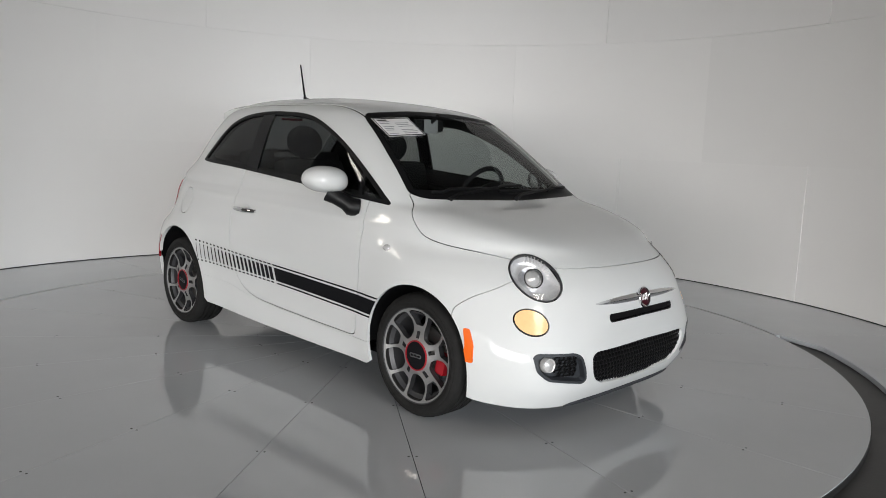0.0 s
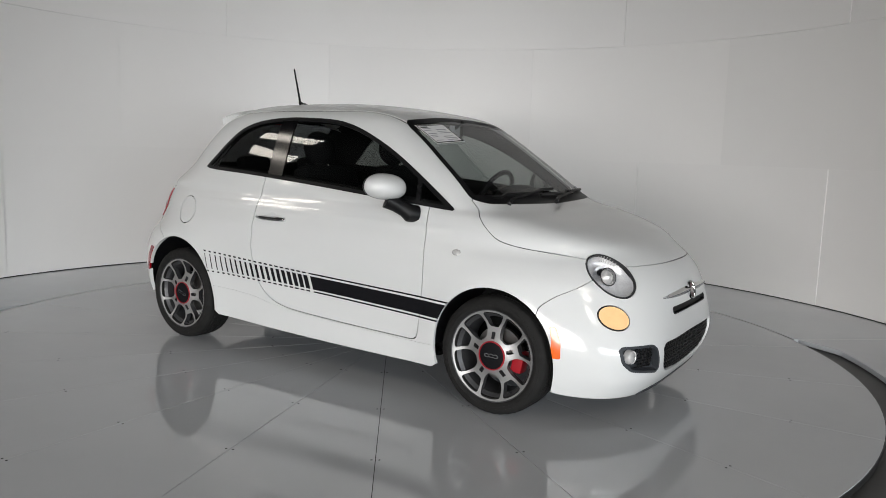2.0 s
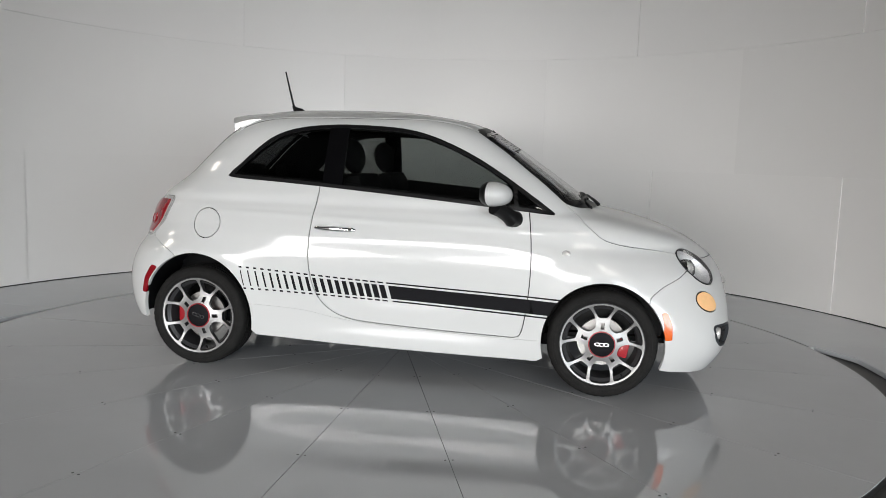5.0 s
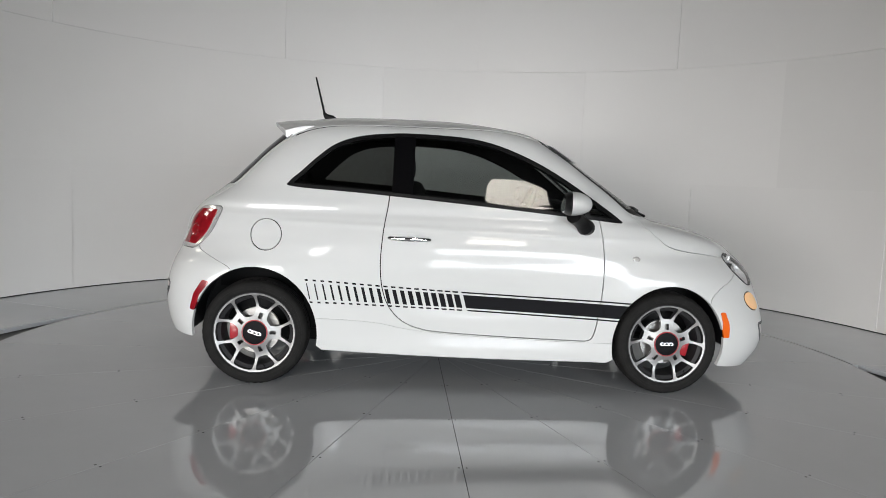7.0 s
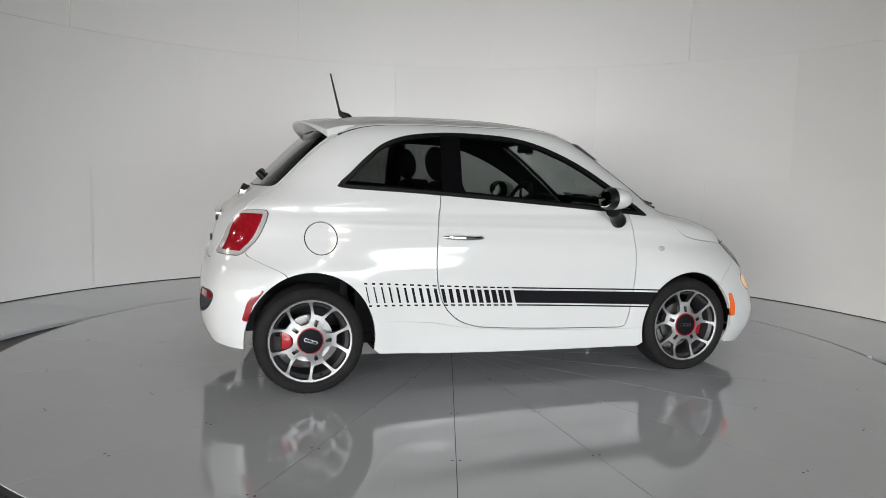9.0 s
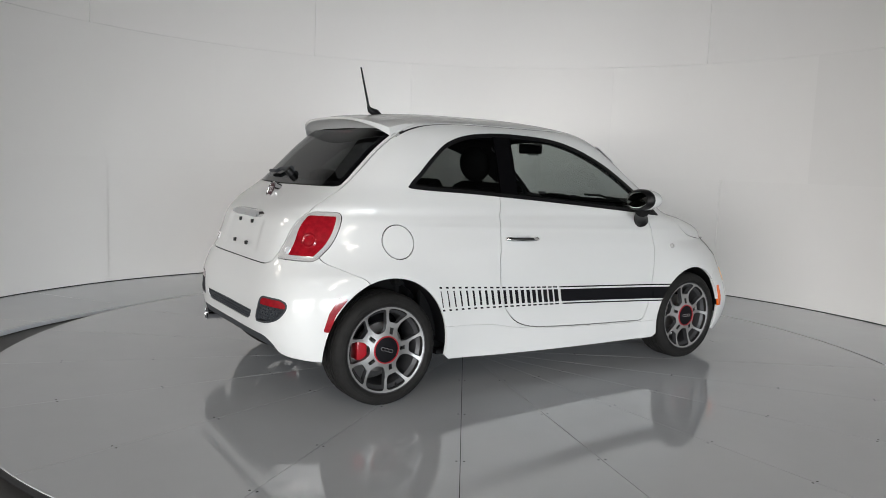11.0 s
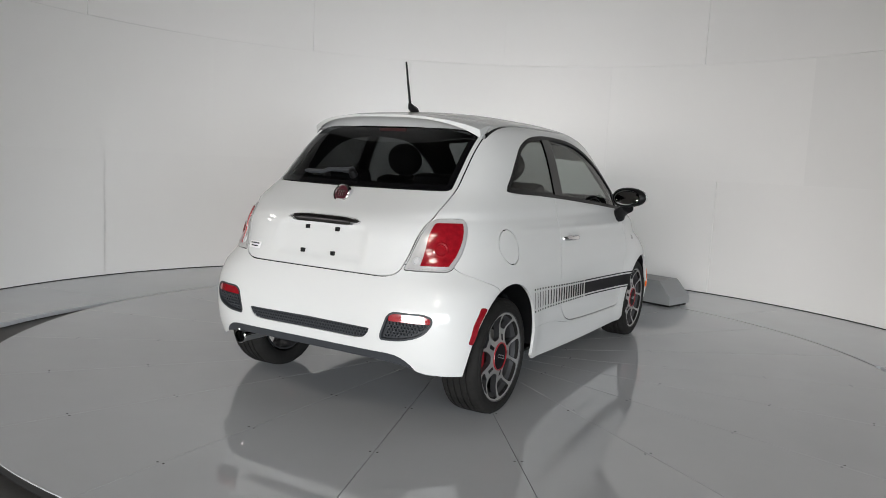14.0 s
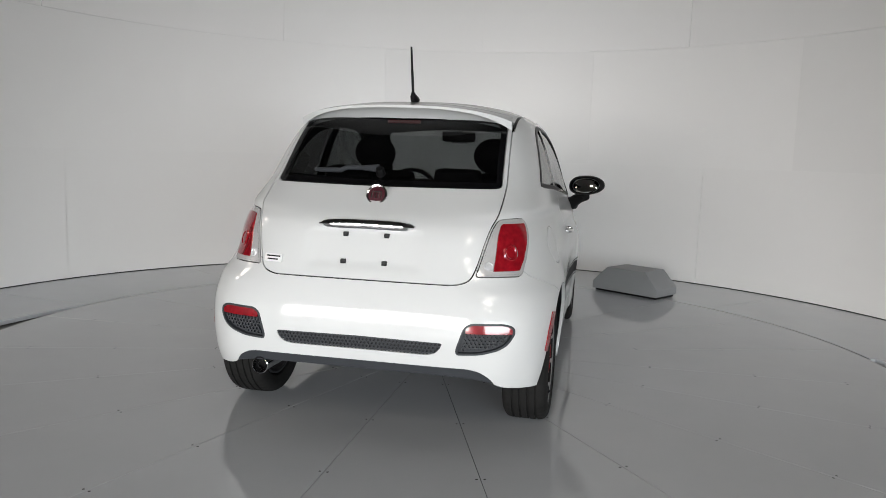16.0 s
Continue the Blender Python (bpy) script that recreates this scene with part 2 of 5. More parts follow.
def turntable():
    table = thing("turntable", "round grey glossy turntable deck of twenty wedge plates", "turntable")
    bm = bmesh.new()
    ring(bm, [(DISC_R + 0.004, -0.004), (DISC_R + 0.004, -0.032), (DISC_R - 0.05, -0.032), (DISC_R - 0.05, -0.006)], Matrix.Identity(4), 160)
    part("rim", bm, M_BLACK_EDGE, table, "black edge strip")
    bm = bmesh.new()
    bmesh.ops.create_circle(bm, cap_ends=True, segments=96, radius=DISC_R - 0.02)
    bmesh.ops.translate(bm, verts=bm.verts, vec=(0, 0, -0.012))
    part("base_plate", bm, M_BLACK_EDGE, table)
    # one wedge plate with bevelled edges; the rest share its mesh
    half, gap, n = radians(9), 0.0016, 8
    outline = []
    r_in = 0.12
    for r in (r_in, DISC_R):
        a = half - gap / r
        arc = [(-a + 2 * a * i / n) for i in range(n + 1)]
        outline.append([(r * math.cos(t), r * math.sin(t)) for t in arc])
    loop = outline[0] + outline[1][::-1]
    cx = sum(p[0] for p in loop) / len(loop)
    verts = [(x, y, 0.0) for x, y in loop] + [(x, y, -0.010) for x, y in loop]
    k = len(loop)
    faces = [tuple(range(k))[::-1]] + [(i, (i + 1) % k, k + (i + 1) % k, k + i) for i in range(k)]
    wedge = mesh_of("deck_wedge", verts, faces, M_FLOOR)
    for i in range(20):
        o = new("deck_wedge", wedge)
        o.parent = table
        o.rotation_euler.z = radians(9.4 + 18 * i)
    bm = bmesh.new()
    bmesh.ops.create_circle(bm, cap_ends=True, segments=40, radius=0.118)
    part("hub_plate", bm, M_FLOOR, table)
    # countersunk screws in pairs along the joints
    screw = None
    for i in range(20):
        for r in (0.75, 1.35, 1.95, 2.45):
            for side in (-1, 1):
                a = radians(0.4 + 18 * i)
                if screw is None:
                    bm = bmesh.new()
                    bmesh.ops.create_circle(bm, cap_ends=True, segments=8, radius=0.0055)
                    o = part("screw", bm, M_BLACK_EDGE, table)
                    screw = o.data
                else:
                    o = new("screw", screw)
                    o.parent = table
                o.location = (r * math.cos(a) - side * 0.016 * math.sin(a), r * math.sin(a) + side * 0.016 * math.cos(a), 0.0012)
    return table


def hall():
    """The hall round the studio: ceiling, walls, two gateways behind the camera that let daylight in."""
    bm = bmesh.new()
    box(bm, (-17, -21, 5.2), (17, 7, 5.4))
    tagged(part("ceiling", bm, M_CEILING, smooth=False), "plain dark hall ceiling", kind="structure")
    for name, lo, hi in (("wall_north", (-17, 6.8, -0.04), (17, 7.0, 5.2)), ("wall_west", (-17, -21, -0.04), (-16.8, 6.8, 5.2)), ("wall_east", (16.8, -21, -0.04), (17, 6.8, 5.2))):
        bm = bmesh.new()
        box(bm, lo, hi)
        tagged(part(name, bm, M_OUTER, smooth=False), "plain dark hall wall", kind="structure")
    # south wall in pieces round the gateways
    gates = [(-15.5, -2.0, GATE_WEST, (0.99, 0.98, 0.97)), (2.0, 15.5, GATE_EAST, (0.89, 0.95, 1.0))]
    bm = bmesh.new()
    for a, c in ((-16.8, -15.5), (-2.0, 2.0), (15.5, 16.8)):
        box(bm, (a, -21.0, -0.04), (c, -20.8, 4.6))
    box(bm, (-16.8, -21.0, 4.6), (16.8, -20.8, 5.2))
    tagged(part("wall_south", bm, M_OUTER, smooth=False), "plain dark hall wall with two open gateways", kind="structure")
    for a, c, watts, tint in gates:
        area_lamp("gate_daylight", look(((a + c) / 2, -20.75, 2.3), ((a + c) / 2, 0, 2.0)), c - a, 4.5, watts, tint)
    # a deep bulkhead hangs from the ceiling inside the gateways; added unseen to shade the studio wall's top
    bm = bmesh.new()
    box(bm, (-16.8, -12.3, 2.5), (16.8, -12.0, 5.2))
    tagged(part("wall_shade_blocker", bm, M_OUTER, smooth=False), "plain dark bulkhead hung from the hall ceiling, added out of view to shade the upper studio wall", kind="structure")
    # rows of flat ceiling lights
    first = thing("ceiling_light", "flat white rectangular ceiling light, switched on", "ceiling light", "rows of ceiling lights")
    bm = bmesh.new()
    for lo, hi in (((-0.65, -0.54, -0.05), (0.65, -0.50, 0.0)), ((-0.65, 0.50, -0.05), (0.65, 0.54, 0.0)), ((-0.65, -0.50, -0.05), (-0.61, 0.50, 0.0)), ((0.61, -0.50, -0.05), (0.65, 0.50, 0.0))):
        box(bm, lo, hi)
    part("frame", bm, M_BOX, first, smooth=False)
    bm = bmesh.new()
    box(bm, (-0.605, -0.495, -0.03), (0.605, 0.495, -0.01))
    part("diffuser", bm, M_LIGHT, first, "glowing white diffuser", smooth=False)
    spots = [(2.0, -7.1, 0), (2.1, -9.1, 0), (2.2, -11.1, 0), (-8.0, -0.2, 90), (-10.4, -0.3, 90)]
    first.matrix_basis = pose(2.0, -7.1, 5.2)
    for x, y, turn in spots[1:]:
        copy_thing(first, pose(x, y, 5.2, 0, 0, turn))


def drive_box():
    """The grey housing of the table's drive at its edge."""
    base = thing("drive_housing", "grey painted sheet metal drive housing at the turntable's edge", "housing")
    u = Vector((0.71, -0.70, 0)).normalized()
    w = Vector((-u.y, u.x, 0))
    o = Vector((1.93, 1.955, 0))
    # profile across: front edge at the table, back towards the wall
    L, D, H, C = 0.68, 0.36, 0.235, 0.14
    bm = bmesh.new()
    def p(a, b, z):
        return bm.verts.new(o - u * a + w * b + Vector((0, 0, z)))
    z0 = 0.022
    low = [p(0, 0, z0), p(L, 0, z0), p(L, D, z0), p(0, D, z0)]
    mid = [p(0, 0.0, 0.09), p(L, 0.0, 0.09), p(L, D, 0.09), p(0, D, 0.09)]
    top = [p(C, 0.02, H), p(L - C, 0.02, H), p(L - C, D, H), p(C, D, H)]
    for r, s in ((low, mid), (mid, top)):
        for i in range(4):
            bm.faces.new((r[i], r[(i + 1) % 4], s[(i + 1) % 4], s[i]))
    bm.faces.new(top)
    bm.faces.new(low[::-1])
    bmesh.ops.bevel(bm, geom=list(bm.edges), offset=0.004, segments=2, affect="EDGES")
    part("cover", bm, M_BOX, base)
    bm = bmesh.new()
    m = Matrix.Translation(o) @ Matrix((tuple((-u).to_4d()[:3]) + (0,), tuple(w)[:3] + (0,), (0, 0, 1, 0), (0, 0, 0, 1))).transposed()
    box(bm, (0.02, 0.03, 0.0), (L - 0.02, D - 0.02, 0.03), m=m)
    part("foot", bm, M_BLACK, base)
    return base


WALL = studio_wall()
floors()
TABLE = turntable()
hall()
drive_box()


# ---------------------------------------------------------------- surfaces that can be cut
def pchip(xs, ys):
    """A monotone curve through points; returns a function of arrays."""
    xs, ys = np.array(xs, float), np.array(ys, float)
    h, d = np.diff(xs), np.diff(ys) / np.diff(xs)
    s = np.zeros(len(xs))
    for i in range(1, len(xs) - 1):
        if d[i - 1] * d[i] > 0:
            w1, w2 = 2 * h[i] + h[i - 1], h[i] + 2 * h[i - 1]
            s[i] = (w1 + w2) / (w1 / d[i - 1] + w2 / d[i])
    s[0], s[-1] = d[0], d[-1]

    def at(x):
        x = np.clip(np.asarray(x, float), xs[0], xs[-1])
        i = np.clip(np.searchsorted(xs, x) - 1, 0, len(xs) - 2)
        t = (x - xs[i]) / h[i]
        return (ys[i] * (1 + 2 * t) * (1 - t) ** 2 + ys[i + 1] * t * t * (3 - 2 * t)
                + h[i] * (s[i] * t * (1 - t) ** 2 - s[i + 1] * t * t * (1 - t)))
    return at


def rounded(points, radius=0.02, steps=5):
    """A closed outline with rounded corners. radius: one for all, or one a corner."""
    pts = [np.array(p, float) for p in points]
    out, n = [], len(pts)
    for i, p in enumerate(pts):
        r = radius[i] if isinstance(radius, (list, tuple)) else radius
        a, b = pts[i - 1] - p, pts[(i + 1) % n] - p
        la, lb = np.linalg.norm(a), np.linalg.norm(b)
        r = min(r, la * 0.48, lb * 0.48)
        p0, p1 = p + a / la * r, p + b / lb * r
        for k in range(steps + 1):
            t = k / steps
            out.append((1 - t) ** 2 * p0 + 2 * t * (1 - t) * p + t * t * p1)
    return np.array(out)


def curve_through(points, steps=6, closed=True):
    """A smooth outline through points."""
    p = np.array(points, float)
    n, out = len(p), []
    for i in range(n if closed else n - 1):
        a, b, c, d = (p[(i + k - 1) % n] for k in range(4)) if closed else (p[max(i - 1, 0)], p[i], p[i + 1], p[min(i + 2, n - 1)])
        for k in range(steps):
            t = k / steps
            out.append(0.5 * (2 * b + (c - a) * t + (2 * a - 5 * b + 4 * c - d) * t * t + (3 * b - a - 3 * c + d) * t ** 3))
    if not closed:
        out.append(p[-1])
    return np.array(out)


def ellipse(cx, cy, rx, ry, turn=0.0, n=40):
    t = np.linspace(0, 2 * np.pi, n, endpoint=False)
    x, y, c, s = rx * np.cos(t), ry * np.sin(t), math.cos(radians(turn)), math.sin(radians(turn))
    return np.stack([cx + x * c - y * s, cy + x * s + y * c], 1)


def from_outline(poly, q):
    """Signed distance of points q from a closed outline: negative inside."""
    a, b = poly, np.roll(poly, -1, 0)
    best, inside = np.full(len(q), 1e9), np.zeros(len(q), bool)
    for (ax, ay), (bx, by) in zip(a, b):
        ex, ey = bx - ax, by - ay
        t = np.clip(((q[:, 0] - ax) * ex + (q[:, 1] - ay) * ey) / (ex * ex + ey * ey + 1e-18), 0, 1)
        best = np.minimum(best, np.hypot(q[:, 0] - ax - t * ex, q[:, 1] - ay - t * ey))
        if ay != by:
            inside ^= ((ay > q[:, 1]) != (by > q[:, 1])) & (q[:, 0] < ex * (q[:, 1] - ay) / ey + ax)
    return np.where(inside, -best, best)


class Sheet:
    """Triangles with a smooth normal at each corner, which can be cut along outlines."""

    def __init__(self, v, n, f):
        self.v, self.n, self.f = v, n, f

    def split(self, g):
        """Cuts where the field g(v) is zero: the sheets with g < 0 and with g > 0."""
        v, n, f = self.v, self.n, self.f
        d = g(v)
        d = np.where(np.abs(d) < 2e-4, 2e-4, d)
        neg = d < 0
        count = neg[f].sum(1)
        inner, outer = list(f[count == 3]), list(f[count == 0])
        nv, nn, made, top = [], [], {}, len(v)

        def between(i, j):
            key = (i, j) if i < j else (j, i)
            if key not in made:
                t = d[i] / (d[i] - d[j])
                made[key] = top + len(nv)
                nv.append(v[i] + (v[j] - v[i]) * t)
                m = n[i] + (n[j] - n[i]) * t
                nn.append(m / np.linalg.norm(m))
            return made[key]

        for tri in f[(count == 1) | (count == 2)]:
            lone = neg[tri].sum() == 1
            k = int(np.where(neg[tri] == lone)[0][0])
            a, b, c = tri[k], tri[(k + 1) % 3], tri[(k + 2) % 3]
            p, q = between(a, b), between(a, c)
            one, two = [(a, p, q)], [(p, b, c), (p, c, q)]
            (inner if lone else outer).extend(one)
            (outer if lone else inner).extend(two)
        if nv:
            v, n = np.vstack([v, nv]), np.vstack([n, nn])
        return [Sheet(v, n, np.array(x, int).reshape(-1, 3)) for x in (inner, outer)]

    def refined(self, g, reach, longest):
        """Halves the edges longer than that which lie near the line g = 0."""
        v, n, f = self.v, self.n, self.f
        near = np.abs(g(v)) < reach
        made, nv, nn, out = {}, [], [], []
        touched = near[f].any(1)
        out = list(f[~touched])

        def middle(i, j):
            key = (i, j) if i < j else (j, i)
            if key not in made:
                d = v[i] - v[j]
                if not (near[i] or near[j]) or d @ d < longest * longest:
                    made[key] = -1
                else:
                    made[key] = len(v) + len(nv)
                    nv.append((v[i] + v[j]) / 2)
                    m = n[i] + n[j]
                    nn.append(m / np.linalg.norm(m))
            return made[key]

        for a, b, c in f[touched]:
            m = [middle(a, b), middle(b, c), middle(c, a)]
            k = sum(x >= 0 for x in m)
            if k == 0:
                out.append((a, b, c))
            elif k == 3:
                out += [(a, m[0], m[2]), (m[0], b, m[1]), (m[2], m[1], c), (m[0], m[1], m[2])]
            else:
                while not (m[0] >= 0 and (k == 1 or m[1] >= 0)):
                    a, b, c, m = b, c, a, m[1:] + m[:1]
                if k == 1:
                    out += [(a, m[0], c), (m[0], b, c)]
                else:
                    out += [(m[0], b, m[1]), (a, m[0], m[1]), (a, m[1], c)]
        # edges of untouched triangles never carry a near corner, so nothing is left open
        if nv:
            v, n = np.vstack([v, nv]), np.vstack([n, nn])
        return Sheet(v, n, np.array(out, int).reshape(-1, 3))

    def cut(self, g, gap=0.0, fine=0.009):
        """Cuts out g < 0, with an open joint of that width between the two."""
        self = self.refined(g, 0.030, fine * 1.5).refined(g, 0.016, fine)
        if not gap:
            return self.split(g)
        inner, rest = self.split(lambda v: g(v) + gap / 2)
        return inner, rest.split(lambda v: g(v) - gap / 2)[1]

    def tidy(self):
        used, back = np.unique(self.f, return_inverse=True)
        return Sheet(self.v[used], self.n[used], back.reshape(-1, 3))

    def moved(self, d):
        """Set off along the normals."""
        return Sheet(self.v + self.n * d, self.n, self.f)

    def plus(self, o):
        return Sheet(np.vstack([self.v, o.v]), np.vstack([self.n, o.n]), np.vstack([self.f, o.f + len(self.v)]))

    def mirrored(self):
        s = np.array([1, -1, 1.0])
        return Sheet(self.v * s, self.n * s, self.f[:, ::-1])

    def flipped(self):
        return Sheet(self.v, -self.n, self.f[:, ::-1])

    def sunk(self, depth, axis):
        """Pressed in along an axis by depth(v), with new smooth normals."""
        v = self.v - np.outer(depth(self.v), axis)
        f = self.f
        fn = np.cross(v[f[:, 1]] - v[f[:, 0]], v[f[:, 2]] - v[f[:, 0]])
        n = np.zeros_like(v)
        for k in range(3):
            np.add.at(n, f[:, k], fn)
        n /= np.linalg.norm(n, axis=1, keepdims=True) + 1e-12
        return Sheet(v, n, f)

    def rims(self, depth):
        """The sheet with its open edges folded inwards (not along the car's middle)."""
        s = self.tidy()
        if not len(s.f) or not depth:
            return s
        e = np.vstack([s.f[:, [0, 1]], s.f[:, [1, 2]], s.f[:, [2, 0]]])
        key = np.sort(e, 1)
        _, first, inv, cnt = np.unique(key, axis=0, return_index=True, return_inverse=True, return_counts=True)
        edge = e[first[cnt == 1]]
        edge = edge[~((np.abs(s.v[edge[:, 0], 1]) < 1e-5) & (np.abs(s.v[edge[:, 1], 1]) < 1e-5))]
        if not len(edge):
            return s
        a, b = s.v[edge[:, 0]], s.v[edge[:, 1]]
        na, nb = s.n[edge[:, 0]], s.n[edge[:, 1]]
        out = np.cross(b - a, na + nb)
        out /= np.linalg.norm(out, axis=1, keepdims=True) + 1e-12
        k, m = len(s.v), len(edge)
        v = np.vstack([s.v, a, b, b - nb * depth, a - na * depth])
        n = np.vstack([s.n, out, out, out, out])
        i = np.arange(m)
        f = np.vstack([s.f, np.stack([k + m + i, k + i, k + 3 * m + i], 1), np.stack([k + m + i, k + 3 * m + i, k + 2 * m + i], 1)])
        return Sheet(v, n, f)

    def data(self, name, mat):
        s = self.tidy()
        me = bpy.data.meshes.new(name)
        me.from_pydata(s.v.tolist(), [], s.f.tolist())
        me.materials.append(mat)
        me.polygons.foreach_set("use_smooth", [True] * len(me.polygons))
        me.normals_split_custom_set_from_vertices(s.n.tolist())
        me.update()
        return me


def sheet_part(name, sheet, mat, parent, label="", rim=0.0, both=False):
    """Links a sheet as a part; both: with its mirror image over the car's middle in the same mesh."""
    s = sheet.rims(rim)
    if both:
        s = s.plus(s.mirrored())
    ob = new(name, s.data(name, mat))
    ob.parent = parent
    if label:
        tagged(ob, label)
    return ob


def pair(name, sheet, mat, parent, label="", rim=0.0):
    """The same part on the right and on the left."""
    s = sheet.rims(rim)
    made = []
    for piece in (s, s.mirrored()):
        ob = new(name, piece.data(name, mat))
        ob.parent = parent
        if label:
            tagged(ob, label)
        made.append(ob)
    return made


# ---------------------------------------------------------------- the car's shape: level outlines, stacked
# z; x of the nose; x of the tail; half width; start of the front rounding, its power; start of the rear rounding, its power
LEVELS = [
    (0.100, 1.740, -1.580, 0.745, 0.900, 4.00, -0.800, 5.00),
    (0.170, 1.800, -1.620, 0.772, 0.900, 4.00, -0.800, 5.00),
    (0.250, 1.845, -1.668, 0.788, 0.900, 4.10, -0.800, 5.20),
    (0.350, 1.868, -1.700, 0.799, 0.900, 4.00, -0.800, 5.40),
    (0.450, 1.864, -1.712, 0.807, 0.900, 3.50, -0.800, 5.40),
    (0.550, 1.850, -1.705, 0.813, 0.900, 3.00, -0.800, 5.20),
    (0.650, 1.822, -1.682, 0.813, 0.880, 2.70, -0.720, 4.80),
    (0.720, 1.778, -1.660, 0.806, 0.800, 2.55, -0.500, 4.30),
    (0.780, 1.705, -1.645, 0.802, 0.500, 2.75, -0.300, 4.18),
    (0.830, 1.620, -1.632, 0.791, 0.200, 3.50, -0.200, 4.25),
    (0.880, 1.490, -1.618, 0.777, 0.100, 4.20, -0.200, 4.35),
    (0.930, 1.310, -1.592, 0.760, 0.100, 4.60, -0.200, 4.45),
    (0.965, 1.138, -1.560, 0.746, 0.100, 5.00, -0.200, 4.60),
    (1.000, 1.057, -1.515, 0.742, 0.100, 5.20, -0.200, 5.00),
    (1.050, 0.987, -1.450, 0.727, 0.100, 5.20, -0.200, 4.90),
    (1.100, 0.917, -1.388, 0.712, 0.100, 5.20, -0.200, 4.80),
    (1.200, 0.772, -1.285, 0.682, 0.100, 5.00, -0.200, 5.00),
    (1.300, 0.627, -1.185, 0.648, 0.080, 4.80, -0.200, 5.20),
    (1.370, 0.517, -1.110, 0.617, 0.060, 4.60, -0.200, 5.20),
    (1.410, 0.452, -1.065, 0.592, 0.020, 4.40, -0.200, 5.00),
    (1.440, 0.390, -1.025, 0.560, -0.040, 4.00, -0.220, 4.70),
    (1.460, 0.310, -0.985, 0.524, -0.080, 3.70, -0.240, 4.00),
    (1.480, 0.200, -0.955, 0.462, -0.140, 3.30, -0.260, 3.60),
    (1.495, 0.100, -0.900, 0.392, -0.200, 3.00, -0.280, 3.20),
    (1.505, 0.010, -0.835, 0.322, -0.240, 2.70, -0.310, 2.90),
    (1.513, -0.100, -0.690, 0.232, -0.300, 2.40, -0.350, 2.50),
    (1.518, -0.220, -0.570, 0.132, -0.360, 2.10, -0.400, 2.10),
    (1.520, -0.375, -0.395, 0.004, -0.384, 2.00, -0.386, 2.00),
]


def body_surface():
    cols = list(zip(*LEVELS))
    f = [pchip(cols[0], c) for c in cols[1:]]
    # heights spaced evenly along the profile
    zz = np.linspace(cols[0][0], cols[0][-1], 1500)
    run = np.r_[0, np.cumsum(np.sqrt(np.diff(zz) ** 2 + 0.5 * np.diff(f[0](zz)) ** 2 + 0.3 * np.diff(f[1](zz)) ** 2 + 0.6 * np.diff(f[2](zz)) ** 2))]
    rows = 128
    z = np.interp(np.linspace(0, run[-1], rows), run, zz)
    qf, qs, qr = 52, 46, 48
    pts = []
    a = np.linspace(0, np.pi / 2, qf, endpoint=False)
    # closer spacing where the outline bends
    for zi in z:
        xf, xr, w, cf, nf, cr, nr = (float(g(zi)) for g in f)
        t = a
        fx = cf + (xf - cf) * np.cos(t) ** (2 / nf)
        fy = w * np.sin(t) ** (2 / nf)
        s = np.linspace(0, 1, qs, endpoint=False)
        sx, sy = cf + (cr - cf) * s, np.full(qs, w)
        t = np.linspace(np.pi / 2, 0, qr)
        rx = cr + (xr - cr) * np.maximum(np.cos(t), 0) ** (2 / nr)
        ry = w * np.sin(t) ** (2 / nr)
        x, y = np.r_[fx, sx, rx], np.r_[fy, sy, ry]
        # even steps along the outline
        L = np.r_[0, np.cumsum(np.hypot(np.diff(x), np.diff(y)))]
        u = np.linspace(0, L[-1], 190)
        x, y = np.interp(u, L, x), np.interp(u, L, y)
        y[0] = y[-1] = 0
        pts.append(np.stack([x, -y, np.full(len(x), zi)], 1))
    P = np.array(pts)
    # the sides: a waist crease, and a slight hollow in the doors
    X, Z = P[..., 0], P[..., 2]
    side = np.clip((np.abs(P[..., 1]) - 0.60) / 0.12, 0, 1)
    hollow = np.exp(-((X - 0.12) / 0.62) ** 2) * np.exp(-((Z - 0.50) / 0.16) ** 2) * 0.022
    hollow += np.exp(-((X - 0.10) / 0.75) ** 4) * np.exp(-((Z - 0.30) / 0.07) ** 2) * 0.012
    crease = np.exp(-((Z - (0.885 - 0.02 * X)) / 0.014) ** 2) * 0.004 * np.clip((1.1 - np.abs(X)) / 0.3, 0, 1)
    # flared lips round the wheel arches
    flare = 0
    for cx, rx, rz in ((1.152, 0.322, 0.335), (-1.150, 0.342, 0.372)):
        d = (np.hypot((X - cx) / rx, (Z - 0.285) / rz) - 1) * rx
        flare = flare + np.exp(-(np.clip(d, 0, 9) / 0.10) ** 2) * 0.013
    P[..., 1] += (hollow - crease - flare) * side
    # shallow pressing for the rear plate
    box_in = lambda q, lo, hi, soft: np.clip((q - lo) / soft, 0, 1) * np.clip((hi - q) / soft, 0, 1)
    P[..., 0] += 0.009 * box_in(P[..., 1], -0.27, 9, 0.03) * box_in(Z, 0.735, 0.915, 0.025) * (X < -1.4)
    du, dv = np.gradient(P, axis=0), np.gradient(P, axis=1)
    N = np.cross(du, dv)
    N /= np.linalg.norm(N, axis=-1, keepdims=True) + 1e-12
    if (N[40, 95] * np.array([0, -1, 0])).sum() < 0:
        N = -N
    N[:, 0, 1] = N[:, -1, 1] = 0
    N[-1] = N[-2] * 0 + np.array([0, 0, 1.0])
    N /= np.linalg.norm(N, axis=-1, keepdims=True) + 1e-12
    r, c = P.shape[:2]
    i, j = np.meshgrid(np.arange(r - 1), np.arange(c - 1), indexing="ij")
